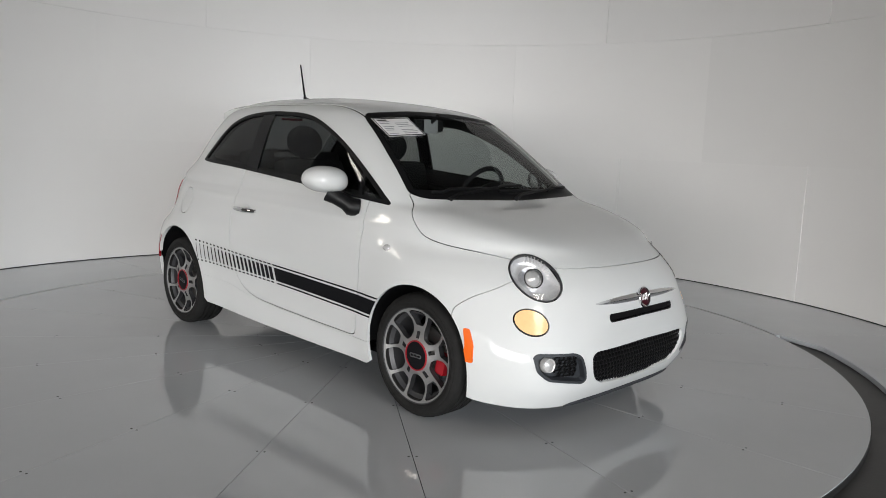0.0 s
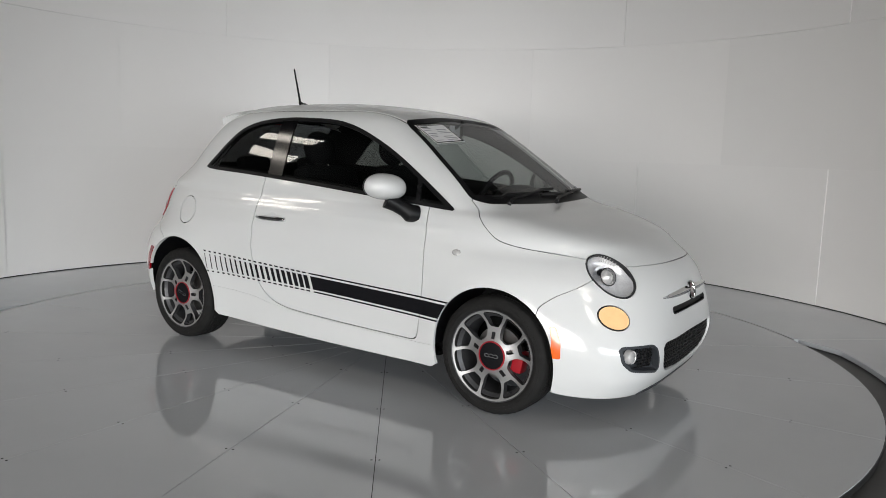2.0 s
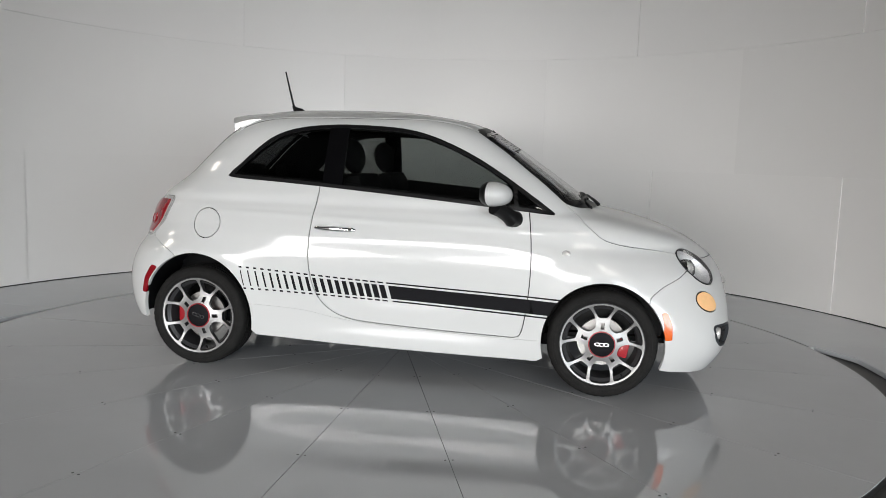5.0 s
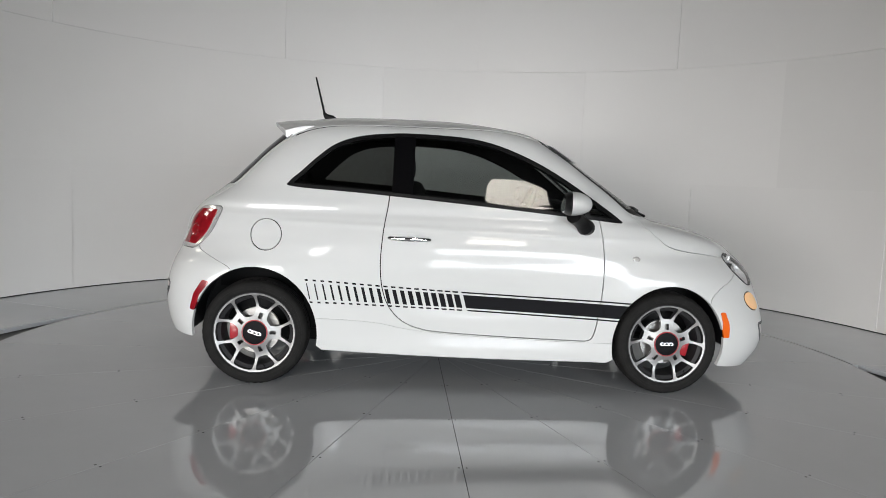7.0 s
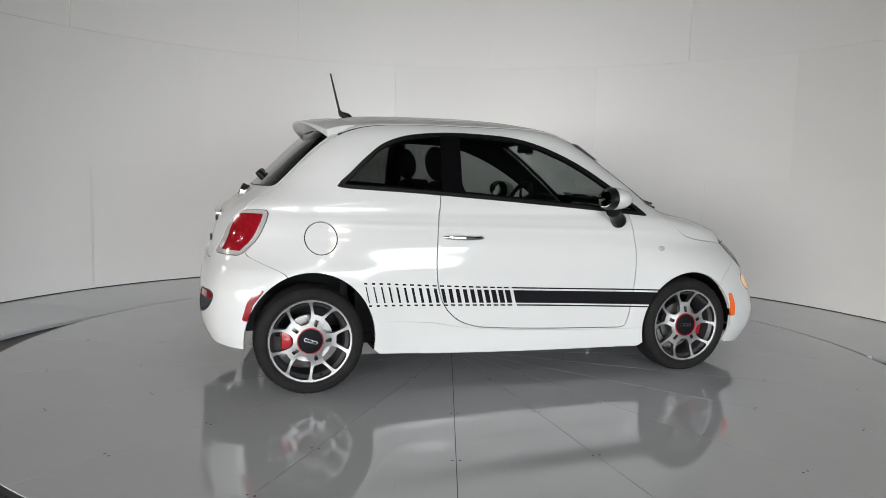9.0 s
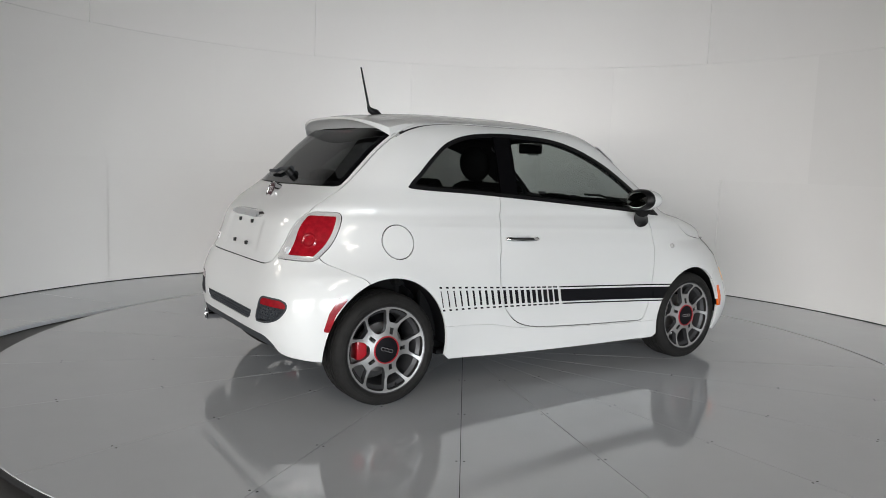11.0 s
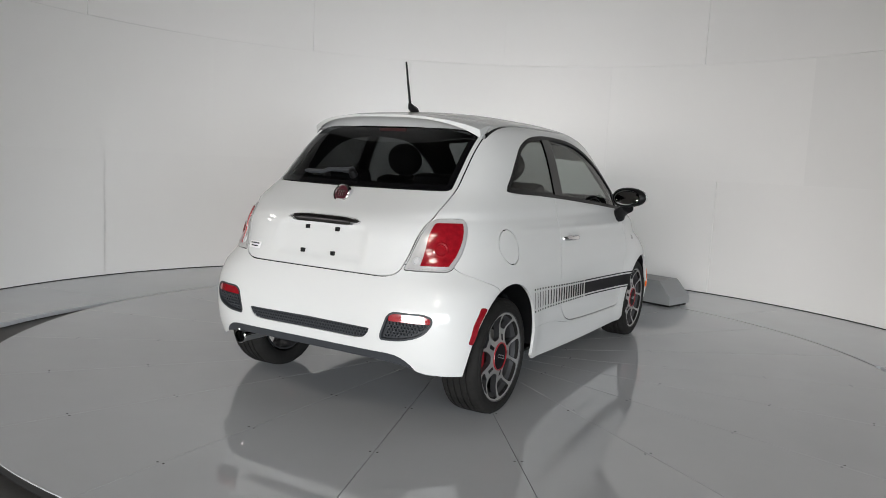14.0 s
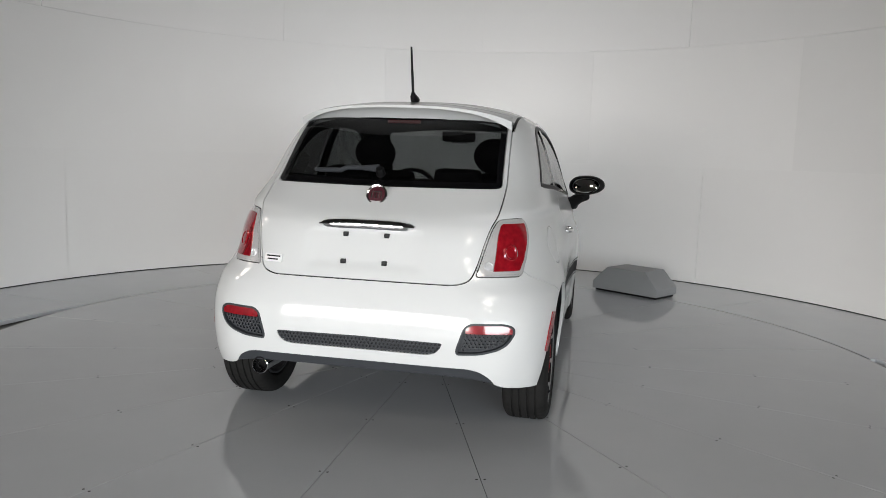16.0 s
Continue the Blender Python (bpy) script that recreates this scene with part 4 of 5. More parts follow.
def wheels(car):
    for x, cal, spin in ((WHEEL_X, -12, 0), (-WHEEL_X, 180, -18)):
        w = wheel(car, cal - spin)
        w.matrix_basis = pose(x, -0.688, WHEEL_Z) @ pose(0, 0, 0, 0, -spin, 0)
        copy_thing(w, pose(x, 0.688, WHEEL_Z, 0, 0, 180))
    # arch liners and the underside
    for x, rx, rz in ((1.152, 0.335, 0.350), (-1.150, 0.355, 0.385)):
        for sgn in (-1, 1):
            bm = bmesh.new()
            rows = []
            for i in range(25):
                a = math.pi * i / 24
                px, pz = x + rx * math.cos(a), 0.285 + rz * math.sin(a)
                skin = abs(surface_at(FULL, 0, px, 2, pz)[0].y)
                rows.append([bm.verts.new((px, sgn * y, pz)) for y in (max(0.60, skin - 0.018), 0.45)])
            for p, q in zip(rows, rows[1:]):
                bm.faces.new((p[0], p[1], q[1], q[0]))
            bm.faces.new([r[1] for r in rows])
            part("arch_liner", bm, M_BLACK, car, "black wheel arch liner")
    bm = bmesh.new()
    box(bm, (-0.80, -0.70, 0.205), (0.80, 0.70, 0.235), 0.01)
    box(bm, (-1.58, -0.44, 0.30), (-0.80, 0.44, 0.33), 0.01)
    box(bm, (0.80, -0.44, 0.24), (1.70, 0.44, 0.27), 0.01)
    part("underbody", bm, M_BLACK, car, "black underbody")
    bm = bmesh.new()
    tube(bm, [(-1.15, -0.62, 0.29), (-1.15, 0.62, 0.29)], 0.035, 10)
    tube(bm, [(-1.05, -0.50, 0.22), (-0.80, -0.50, 0.23)], 0.030, 8)
    tube(bm, [(-1.05, 0.50, 0.22), (-0.80, 0.50, 0.23)], 0.030, 8)
    part("rear_axle", bm, M_BLACK, car)


# ---------------------------------------------------------------- lamps, grilles, badges
def mesh_grille(bm, at, u, w, cols, rows, pitch, inside, depth, bar=0.0042):
    """A honeycomb of short bars in the plane at + u, w, kept where inside(a, b)."""
    n = u.cross(w).normalized()
    h = pitch / math.sqrt(3)
    for r in range(-rows, rows + 1):
        for c in range(-cols, cols + 1):
            cx, cy = (c + 0.5 * (r % 2)) * pitch, r * h * 1.5
            pts = [(cx + h * math.sin(radians(60 * k)), cy + h * math.cos(radians(60 * k))) for k in range(6)]
            for k in (0, 1, 2):
                a, b = pts[k], pts[k + 1]
                if not (inside(*a) and inside(*b)):
                    continue
                p, q = at(*a), at(*b)
                d = (q - p).normalized()
                s = d.cross(n) * bar * 0.5
                v = [bm.verts.new(x) for x in (p - s, p + s, q + s, q - s, p - s - n * depth, p + s - n * depth, q + s - n * depth, q - s - n * depth)]
                for f in ((0, 1, 2, 3), (0, 4, 5, 1), (2, 6, 7, 3), (1, 5, 6, 2), (3, 7, 4, 0)):
                    bm.faces.new([v[i] for i in f])


def surface_at(sheet, k1, a, k2, b, sign=0):
    """The point of a sheet that lies nearest to two given coordinates."""
    d = (sheet.v[:, k1] - a) ** 2 + (sheet.v[:, k2] - b) ** 2
    if sign:
        d = d + np.where(sheet.v[:, 0] * sign > 0, 0, 9)
    i = int(np.argmin(d))
    return Vector(sheet.v[i]), Vector(sheet.n[i])


def lamps(car):
    # headlamps: dark bezel, clear lens, silvered bowl, round projector
    head = CUTS["head"].tidy()
    edge = tangent((1.628, -0.538, 0.700), (0.80, -0.50, 0.34), ellipse(0, 0, 0.125, 0.096, -48))
    lens, bezel = head.split(lambda v: edge(v) + 0.006)
    n0 = Vector((0.80, -0.50, 0.34)).normalized()
    bowl = lens.refined(edge, 0.3, 0.012).refined(edge, 0.3, 0.008).tidy()
    bowl = bowl.sunk(lambda v: 0.058 * np.sin(np.clip(-edge(v) / 0.055, 0, 1) * np.pi / 2) + 0.003, np.array(n0))
    for sgn in (1, -1):
        def hand(s):
            return s if sgn == 1 else s.mirrored()
        lamp = sheet_part("headlamp", hand(bezel.moved(0.002).rims(0.02)), M_ALLOY_DARK, car, "round headlamp with a clear lens and silver bowl")
        o = sheet_part("lens", hand(lens.moved(0.003)), M_LENS, lamp)
        o.visible_shadow = False
        c = Vector((1.628, -0.538 * sgn, 0.700))
        n = Vector((n0.x, n0.y * sgn, n0.z))
        m = Matrix.Translation(c) @ n.to_track_quat("Z", "Y").to_matrix().to_4x4()
        level = Vector((0, 0, 1)).cross(n).normalized()
        up = n.cross(level)
        m = Matrix.Translation(c) @ Matrix(((*level, 0), (*up, 0), (*n, 0), (0, 0, 0, 1))).transposed()
        oval = m @ Matrix.Rotation(radians(-48 * sgn), 4, "Z") @ Matrix.Diagonal((1.16, 0.90, 1, 1))
        bm = bmesh.new()
        ring(bm, [(0.060, -0.062), (0.052, -0.040), (0.046, -0.028), (0.044, -0.022), (0.040, -0.022), (0.040, -0.055)], m, 40, close=False)
        part("collar", bm, M_CHROME, lamp)
        sheet_part("bowl", hand(bowl), M_BOWL, lamp, "silver reflector bowl")
        bm = bmesh.new()
        ring(bm, [(0.0001, -0.012), (0.020, -0.017), (0.034, -0.030), (0.039, -0.050)], m, 32, close=False)
        part("projector", bm, M_CLEARLENS, lamp, "round projector lens")
        bm = bmesh.new()
        for k in range(14):
            a = math.pi * (0.15 + 0.7 * k / 13)
            d = Vector((math.cos(a), math.sin(a), 0))
            p = oval @ (d * 0.070 + Vector((0, 0, -0.038)))
            q = oval @ (d * 0.094 + Vector((0, 0, -0.022)))
            tube(bm, [p, q], 0.0022, 4)
        part("flutes", bm, M_CLEARLENS, lamp)
    # amber turn lamps
    t_edge = tangent((1.685, -0.624, 0.525), (0.74, -0.66, 0.1), ellipse(0, 0, 0.077, 0.053, -18))
    amber, rim = CUTS["turn"].split(lambda v: t_edge(v) + 0.005)
    pair("turn_lamp", amber.moved(0.004), M_AMBER, car, "oval amber turn lamp", 0.012)
    pair("turn_lamp_rim", rim, M_BLACK, car, "", 0.01)
    # front side markers and rear ones
    pair("side_marker", CUTS["mark_f"].moved(0.004), M_ORANGE, car, "orange side marker", 0.012)
    pair("rear_side_marker", CUTS["mark_r"].moved(0.004), M_REDLENS, car, "red side marker", 0.012)
    # tail lamps
    tail = CUTS["tail"].tidy()
    tail = tail.refined(tail_edge, 0.2, 0.012)
    inner, border = tail.split(lambda v: tail_edge(v) + 0.008)
    red_in = rounded([(0.550, 0.746), (0.553, 0.80), (0.556, 0.90), (0.562, 0.945), (0.74, 0.945), (0.74, 0.746)], 0.012)
    red, silver = inner.cut(lambda v: np.maximum(rear(red_in, -0.9)(v), tail_edge(v) + 0.021), 0, 0.006)
    for sgn in (1, -1):
        def hand(s):
            return s if sgn == 1 else s.mirrored()
        lamp = sheet_part("tail_lamp", hand(border.moved(0.004).rims(0.02)), M_CLEARLENS, car, "tall red and clear tail lamp with a silver edge")
        sheet_part("red_lens", hand(red.moved(0.010).rims(0.01)), M_REDLENS, lamp, "red lens")
        sheet_part("clear_lens", hand(silver.moved(0.005)), M_CLEARLENS, lamp, "clear silvered lens")
        for (y, z, r), mat, nm in (((0.604, 0.828, 0.040), M_CLEARLENS, "brake_bulb_cover"), ((0.530, 0.778, 0.022), M_CHROME, "reversing_bulb_cover")):
            p, n = surface_at(tail, 1, -y, 2, z)
            p, n = Vector((p.x, p.y * sgn, p.z)), Vector((n.x, n.y * sgn, n.z))
            bm = bmesh.new()
            m = Matrix.Translation(p) @ n.to_track_quat("Z", "Y").to_matrix().to_4x4()
            k = 0.012 if r > 0.03 else 0.006
            ring(bm, [(0.0001, k + 0.002), (r * 0.55, k + 0.001), (r * 0.6, k - 0.001), (r * 0.8, k + 0.002), (r, k - 0.002)], m, 28, close=False)
            part(nm, bm, M_REDLENS if r > 0.03 else M_BOWL, lamp)
    # front grille, fog lamp wells, slot
    g = CUTS["grille"].tidy()
    s = sheet_part("grille_well", g.moved(-0.035), M_BLACK, car, "black recess of the lower grille", 0, True)
    zc, yw = 0.318, 0.42
    probe = FULL.split(lambda v: np.maximum(1.3 - v[:, 0], v[:, 2] - 0.62))[0].tidy()

    def on_front(z0):
        def at(a, b):
            p, _ = surface_at(probe, 1, -abs(a), 2, z0 + b, 1)
            return Vector((p.x - 0.012, a, z0 + b))
        return at
    shape = rounded([(-0.372, 0.393), (-0.398, 0.372), (-0.388, 0.31), (-0.355, 0.266), (-0.305, 0.238), (-0.10, 0.216), (0.10, 0.216), (0.305, 0.238), (0.355, 0.266), (0.388, 0.31), (0.398, 0.372), (0.372, 0.393), (0, 0.404)], 0.01)
    fill = lambda poly, z0, off=0.0: (lambda a, b: from_outline(poly, np.array([[a + off, z0 + b]]))[0] < 0.004)
    bm = bmesh.new()
    mesh_grille(bm, on_front(zc), Vector((0, 1, 0)), Vector((0, 0, 1)), 22, 9, 0.024, fill(shape, zc), 0.02, 0.0060)
    part("grille_mesh", bm, M_BLACK, car, "black honeycomb grille", smooth=False)
    sheet_part("slot_well", CUTS["slot"].moved(-0.02), M_BLACK, car, "black slot under the badge", 0, True)
    slot_rim = CUTS["slot"].moved(-0.001)
    sheet_part("slot_lip", slot_rim.split(lambda v: front(rounded([(-0.2, 0.510), (0.262, 0.506), (0.272, 0.515), (0.272, 0.535), (0.262, 0.543), (-0.2, 0.546)], 0.006), 1.5)(v) + 0.004)[1], M_BLACK, car, "", 0.02, True)
    fog_shape = rounded([(0.411, 0.272), (0.456, 0.385), (0.488, 0.402), (0.638, 0.404), (0.655, 0.388), (0.645, 0.325), (0.600, 0.284), (0.430, 0.256)], 0.02)
    rim_in = lambda v: front(fog_shape, 1.3)(v) + 0.012
    well, bez = CUTS["fog"].split(rim_in)
    for sgn in (1, -1):
        def hand(s):
            return s if sgn == 1 else s.mirrored()
        fog = sheet_part("fog_lamp_well", hand(bez.moved(0.001).rims(0.045)), M_TRIM, car, "dark grey fog lamp surround with honeycomb")
        sheet_part("well_back", hand(well.moved(-0.030)), M_TRIM, fog)
        p, n = surface_at(probe, 1, -0.595, 2, 0.350, 1)
        p = Vector((p.x - 0.016, p.y * sgn, p.z))
        m = Matrix.Translation(p) @ Vector((0.95, -0.25 * sgn, 0.02)).to_track_quat("Z", "Y").to_matrix().to_4x4()
        bm = bmesh.new()
        ring(bm, [(0.0001, 0.010), (0.018, 0.008), (0.026, 0.003), (0.030, 0.006), (0.034, -0.004), (0.034, -0.02)], m, 28, close=False)
        part("fog_lamp", bm, M_CLEARLENS, fog, "small round fog lamp")
        bm = bmesh.new()

        def at(a, b):
            q, _ = surface_at(probe, 1, -0.515 - a, 2, 0.335 + b, 1)
            return Vector((q.x - 0.016, (-0.515 - a) * sgn, 0.335 + b))
        mesh_grille(bm, at, Vector((0, 1, 0)), Vector((0, 0, 1)), 5, 6, 0.016, lambda a, b: abs(a) < 0.052 and -0.045 < b < 0.055, 0.008, 0.0036)
        part("honeycomb", bm, M_BLACK, fog, smooth=False)
    # rear reflectors and vent
    tailp = FULL.split(lambda v: np.maximum(v[:, 0] + 1.3, v[:, 2] - 0.62))[0].tidy()

    def on_rear(y0, z0, back=0.012, sgn=1):
        def at(a, b):
            p, _ = surface_at(tailp, 1, -abs(y0 + a), 2, z0 + b, -1)
            return Vector((p.x + back, (y0 + a) * sgn, z0 + b))
        return at
    sheet_part("vent_well", CUTS["vent"].moved(-0.025), M_TRIM, car, "dark recess of the rear vent", 0, True)
    vent_shape = rounded([(-0.370, 0.461), (-0.358, 0.433), (-0.335, 0.413), (-0.30, 0.406), (0.30, 0.406), (0.335, 0.413), (0.358, 0.433), (0.370, 0.461), (0, 0.467)], 0.006)
    bm = bmesh.new()
    mesh_grille(bm, on_rear(0, 0.437, 0.005), Vector((0, -1, 0)), Vector((0, 0, 1)), 26, 3, 0.0165, fill(vent_shape, 0.437), 0.014, 0.0060)
    part("vent_mesh", bm, M_TRIM, car, "grey honeycomb vent across the rear bumper", smooth=False)
    shape = rounded([(0.428, 0.414), (0.424, 0.437), (0.455, 0.533), (0.484, 0.551), (0.625, 0.552), (0.662, 0.536), (0.664, 0.506), (0.638, 0.462), (0.596, 0.438), (0.525, 0.419)], [0.012, 0.012, 0.03, 0.02, 0.02, 0.02, 0.03, 0.03, 0.04, 0.03])
    well, bez = CUTS["refl"].split(lambda v: rear(shape, -1.3)(v) + 0.009)
    glow, well = well.cut(lambda v: np.maximum(0.507 - v[:, 2], 0.464 - np.abs(v[:, 1])))
    for sgn in (1, -1):
        def hand(s):
            return s if sgn == 1 else s.mirrored()
        base = sheet_part("reflector_housing", hand(bez.moved(0.001).rims(0.03)), M_TRIM, car, "grey housing with a red reflector over honeycomb")
        sheet_part("reflector", hand(glow.moved(-0.002).rims(0.01)), M_REDLENS, base, "red reflector")
        sheet_part("well_back", hand(well.moved(-0.018)), M_TRIM, base)
        bm = bmesh.new()
        mesh_grille(bm, on_rear(0.54, 0.470, 0.005, -sgn), Vector((0, -1, 0)), Vector((0, 0, 1)), 8, 4, 0.0165, lambda a, b: from_outline(shape, np.array([[0.54 + a, 0.470 + b]]))[0] < -0.016 and b < 0.036, 0.010, 0.0052)
        part("honeycomb", bm, M_TRIM, base, smooth=False)
    # exhaust
    bm = bmesh.new()
    m = pose(-1.668, 0.455, 0.288) @ Vector((-1, 0, 0.0)).to_track_quat("Z", "Y").to_matrix().to_4x4()
    ring(bm, [(0.036, -0.16), (0.036, 0.018), (0.0375, 0.022), (0.0345, 0.024), (0.033, 0.018), (0.031, -0.16)], m, 28)
    part("exhaust_pipe", bm, M_CHROME, car, "chrome exhaust tip")
    bm = bmesh.new()
    ring(bm, [(0.0001, -0.10), (0.032, -0.10)], m, 20, close=False)
    part("exhaust_inside", bm, M_BLACK, car)


def badge(name, car, centre, normal, r, seat=0.004):
    m = Matrix.Translation(centre) @ Vector(normal).to_track_quat("Z", "Y").to_matrix().to_4x4()
    bm = bmesh.new()
    ring(bm, [(r, -seat), (r, 0.006), (r * 0.93, 0.009), (r * 0.82, 0.007), (r * 0.80, 0.002)], m, 40, close=False)
    o = part(name, bm, M_CHROME, car, "round chrome badge with a dark red centre")
    bm = bmesh.new()
    ring(bm, [(0.0001, 0.005), (r * 0.5, 0.0045), (r * 0.81, 0.002)], m, 36, close=False)
    part("badge_centre", bm, M_BADGE, o)
    bm = bmesh.new()
    for i in range(4):
        x = (i - 1.5) * r * 0.30
        box(bm, (x - r * 0.045, -r * 0.34, 0.004), (x + r * 0.045, r * 0.34, 0.008))
    for i in range(3):
        x = (i - 1.0) * r * 0.32
        box(bm, (x - r * 0.13, r * 0.24, 0.004), (x + r * 0.10, r * 0.33, 0.0075))
    bmesh.ops.transform(bm, matrix=m, verts=bm.verts)
    part("badge_bars", bm, M_CHROME, o, smooth=False)


M_BADGE = material("dark_red_enamel", (0.05, 0.006, 0.012), 0.35, coat=0.3)


def trim(car):
    probe = FULL.tidy()
    # nose badge and chrome whiskers
    p, n = surface_at(probe, 1, 0.0, 2, 0.598, 1)
    badge("nose_badge", car, p + n * 0.006, n, 0.047)
    for sgn in (-1, 1):
        bm = bmesh.new()
        rows = []
        for i in range(17):
            t = i / 16
            y = 0.040 + 0.300 * t
            q, qn = surface_at(probe, 1, -y, 2, 0.596 - 0.004 * t, 1)
            h = 0.0155 * (1 - t ** 2.5) + 0.003
            base = Vector((q.x, y * sgn, 0.596 - 0.004 * t))
            rows.append([bm.verts.new(base + Vector((-0.004, 0, -h))), bm.verts.new(base + Vector((0.012, 0, -h * 0.5))), bm.verts.new(base + Vector((0.014, 0, h * 0.4))), bm.verts.new(base + Vector((-0.006, 0, h)))])
        for a, b in zip(rows, rows[1:]):
            for k in range(4):
                bm.faces.new((a[k], a[(k + 1) % 4], b[(k + 1) % 4], b[k]))
        bm.faces.new(rows[0])
        bm.faces.new(rows[-1])
        part("nose_whisker", bm, M_CHROME, car, "tapered chrome whisker bar", angle=60)
    # tail badge, chrome tailgate handle, plate fixings
    p, n = surface_at(probe, 1, 0.0, 2, 1.040, -1)
    badge("tail_badge", car, p + n * 0.012, Vector((-0.93, 0, 0.37)), 0.048, 0.035)
    bm = bmesh.new()
    rows = []
    for i in range(25):
        y = -0.213 + 0.426 * i / 24
        q, qn = surface_at(probe, 1, -abs(y), 2, 0.925, -1)
        h = 0.020 * (1 - abs(y / 0.216) ** 7) + 0.003
        b = Vector((q.x, y, 0.925 + 0.004 * math.cos(y * 7)))
        rows.append([bm.verts.new(b + Vector((0.006, 0, -h))), bm.verts.new(b + Vector((-0.020, 0, -h * 0.8))), bm.verts.new(b + Vector((-0.026, 0, 0))), bm.verts.new(b + Vector((-0.016, 0, h * 0.9))), bm.verts.new(b + Vector((0.008, 0, h)))])
    for a, b in zip(rows, rows[1:]):
        for k in range(5):
            bm.faces.new((a[k], a[(k + 1) % 5], b[(k + 1) % 5], b[k]))
    bm.faces.new(rows[0])
    bm.faces.new(rows[-1])
    handle = part("tailgate_handle", bm, M_CHROME, TAILGATE, "chrome bar handle", angle=50)
    for y, z in ((0.118, 0.885), (-0.118, 0.885), (0.118, 0.770), (-0.118, 0.770)):
        y2 = y * 0.78
        q, qn = surface_at(probe, 1, -abs(y2), 2, z, -1)
        bm = bmesh.new()
        box(bm, (q.x - 0.010, y2 - 0.011, z - 0.010), (q.x + 0.006, y2 + 0.011, z + 0.010), 0.003)
        part("plate_fixing", bm, M_BLACK, TAILGATE, "black square plate fixing")
    # dealer badge with plain bars
    q, qn = surface_at(probe, 1, -0.412, 2, 0.768, -1)
    m = Matrix.Translation(Vector((q.x, -q.y, q.z)) + Vector((qn.x, -qn.y, qn.z)) * 0.001) @ Vector((qn.x, -qn.y, qn.z)).to_track_quat("Z", "Y").to_matrix().to_4x4()
    bm = bmesh.new()
    box(bm, (-0.046, -0.018, -0.002), (0.046, 0.018, 0.003), 0.003, m)
    sticker = part("dealer_badge", bm, M_PAPER, TAILGATE, "small white badge with two dark bars")
    bm = bmesh.new()
    box(bm, (-0.036, 0.004, 0.003), (0.036, 0.010, 0.004), 0, m)
    box(bm, (-0.028, -0.010, 0.003), (0.026, -0.004, 0.004), 0, m)
    part("badge_bar", bm, M_DECAL, sticker, smooth=False)
    # door handles
    for sgn, door in zip((-1, 1), DOORS):
        bm = bmesh.new()
        rows = []
        for i in range(21):
            t = i / 20
            x = -0.438 + 0.234 * t
            q, _ = surface_at(probe, 0, x, 2, 0.835)
            out = 0.010 + 0.022 * math.sin(math.pi * t) ** 0.6
            h = 0.0075 + 0.007 * math.sin(math.pi * t) ** 0.5
            b = Vector((x, sgn * (abs(q.y) + out), 0.835 - 0.004 * t))
            rows.append([bm.verts.new(b + Vector((0, dy * sgn, dz))) for dy, dz in ((-0.006, -h), (0.004, -h * 0.7), (0.007, 0), (0.004, h * 0.7), (-0.006, h))])
        for a, b in zip(rows, rows[1:]):
            for k in range(5):
                bm.faces.new((a[k], a[(k + 1) % 5], b[(k + 1) % 5], b[k]))
        bm.faces.new(rows[0])
        bm.faces.new(rows[-1])
        part("door_handle", bm, M_CHROME, door, "chrome door handle", angle=50)
        bm = bmesh.new()
        for x in (-0.425, -0.222):
            q, _ = surface_at(probe, 0, x, 2, 0.835)
            tube(bm, [(x, sgn * (abs(q.y) - 0.005), 0.835), (x, sgn * (abs(q.y) + 0.016), 0.835)], 0.010, 12)
        part("handle_mount", bm, M_CHROME, door)
        q, n = surface_at(probe, 0, -0.325, 2, 0.835)
        bm = bmesh.new()
        m = Matrix.Translation((q.x, sgn * (abs(q.y) + 0.0012), q.z)) @ Vector((0, sgn, 0.05)).to_track_quat("Z", "Y").to_matrix().to_4x4()
        ring(bm, [(0.0001, -0.0008), (0.022, -0.0004), (0.030, 0.0002), (0.034, 0.0005)], m, 32, close=False)
        part("handle_scoop", bm, M_PAINT, door)
        # mirror: painted shell, black foot and glass
        c = Vector((0.545, sgn * 0.868, 1.056))
        tilt = Matrix.Translation(c) @ pose(0, 0, 0, 4 * sgn, 0, 8 * sgn)

        def cap(x_low, x_high, grow=1.0):
            bm = bmesh.new()
            bmesh.ops.create_uvsphere(bm, u_segments=36, v_segments=22, radius=1.0, matrix=Matrix.Rotation(radians(90), 4, "Y"))
            for v in bm.verts:
                x, y, z = v.co
                yy = (abs(y) ** 0.85) * (1 if y > 0 else -1)
                zz = (abs(z) ** 0.90) * (1 if z > 0 else -1)
                v.co = Vector((x * (0.108 if x > 0 else 0.060), yy * 0.120 * grow, zz * (0.070 if z > 0 else 0.060) * grow * (1 + 0.10 * y * sgn * -1)))
            bmesh.ops.bisect_plane(bm, geom=list(bm.verts) + list(bm.edges) + list(bm.faces), plane_co=(x_low, 0, 0), plane_no=(-1, 0, 0), clear_outer=True)
            if x_high < 0.09:
                bmesh.ops.bisect_plane(bm, geom=list(bm.verts) + list(bm.edges) + list(bm.faces), plane_co=(x_high, 0, 0), plane_no=(1, 0, 0), clear_outer=True)
            bmesh.ops.transform(bm, matrix=tilt, verts=bm.verts)
            return bm
        shell = part("mirror", cap(-0.006, 1), M_PAINT, door, "white door mirror on a black foot")
        part("mirror_case", cap(-0.042, -0.004, 1.012), M_BLACK, shell, "black rear rim of the mirror")
        bm = bmesh.new()
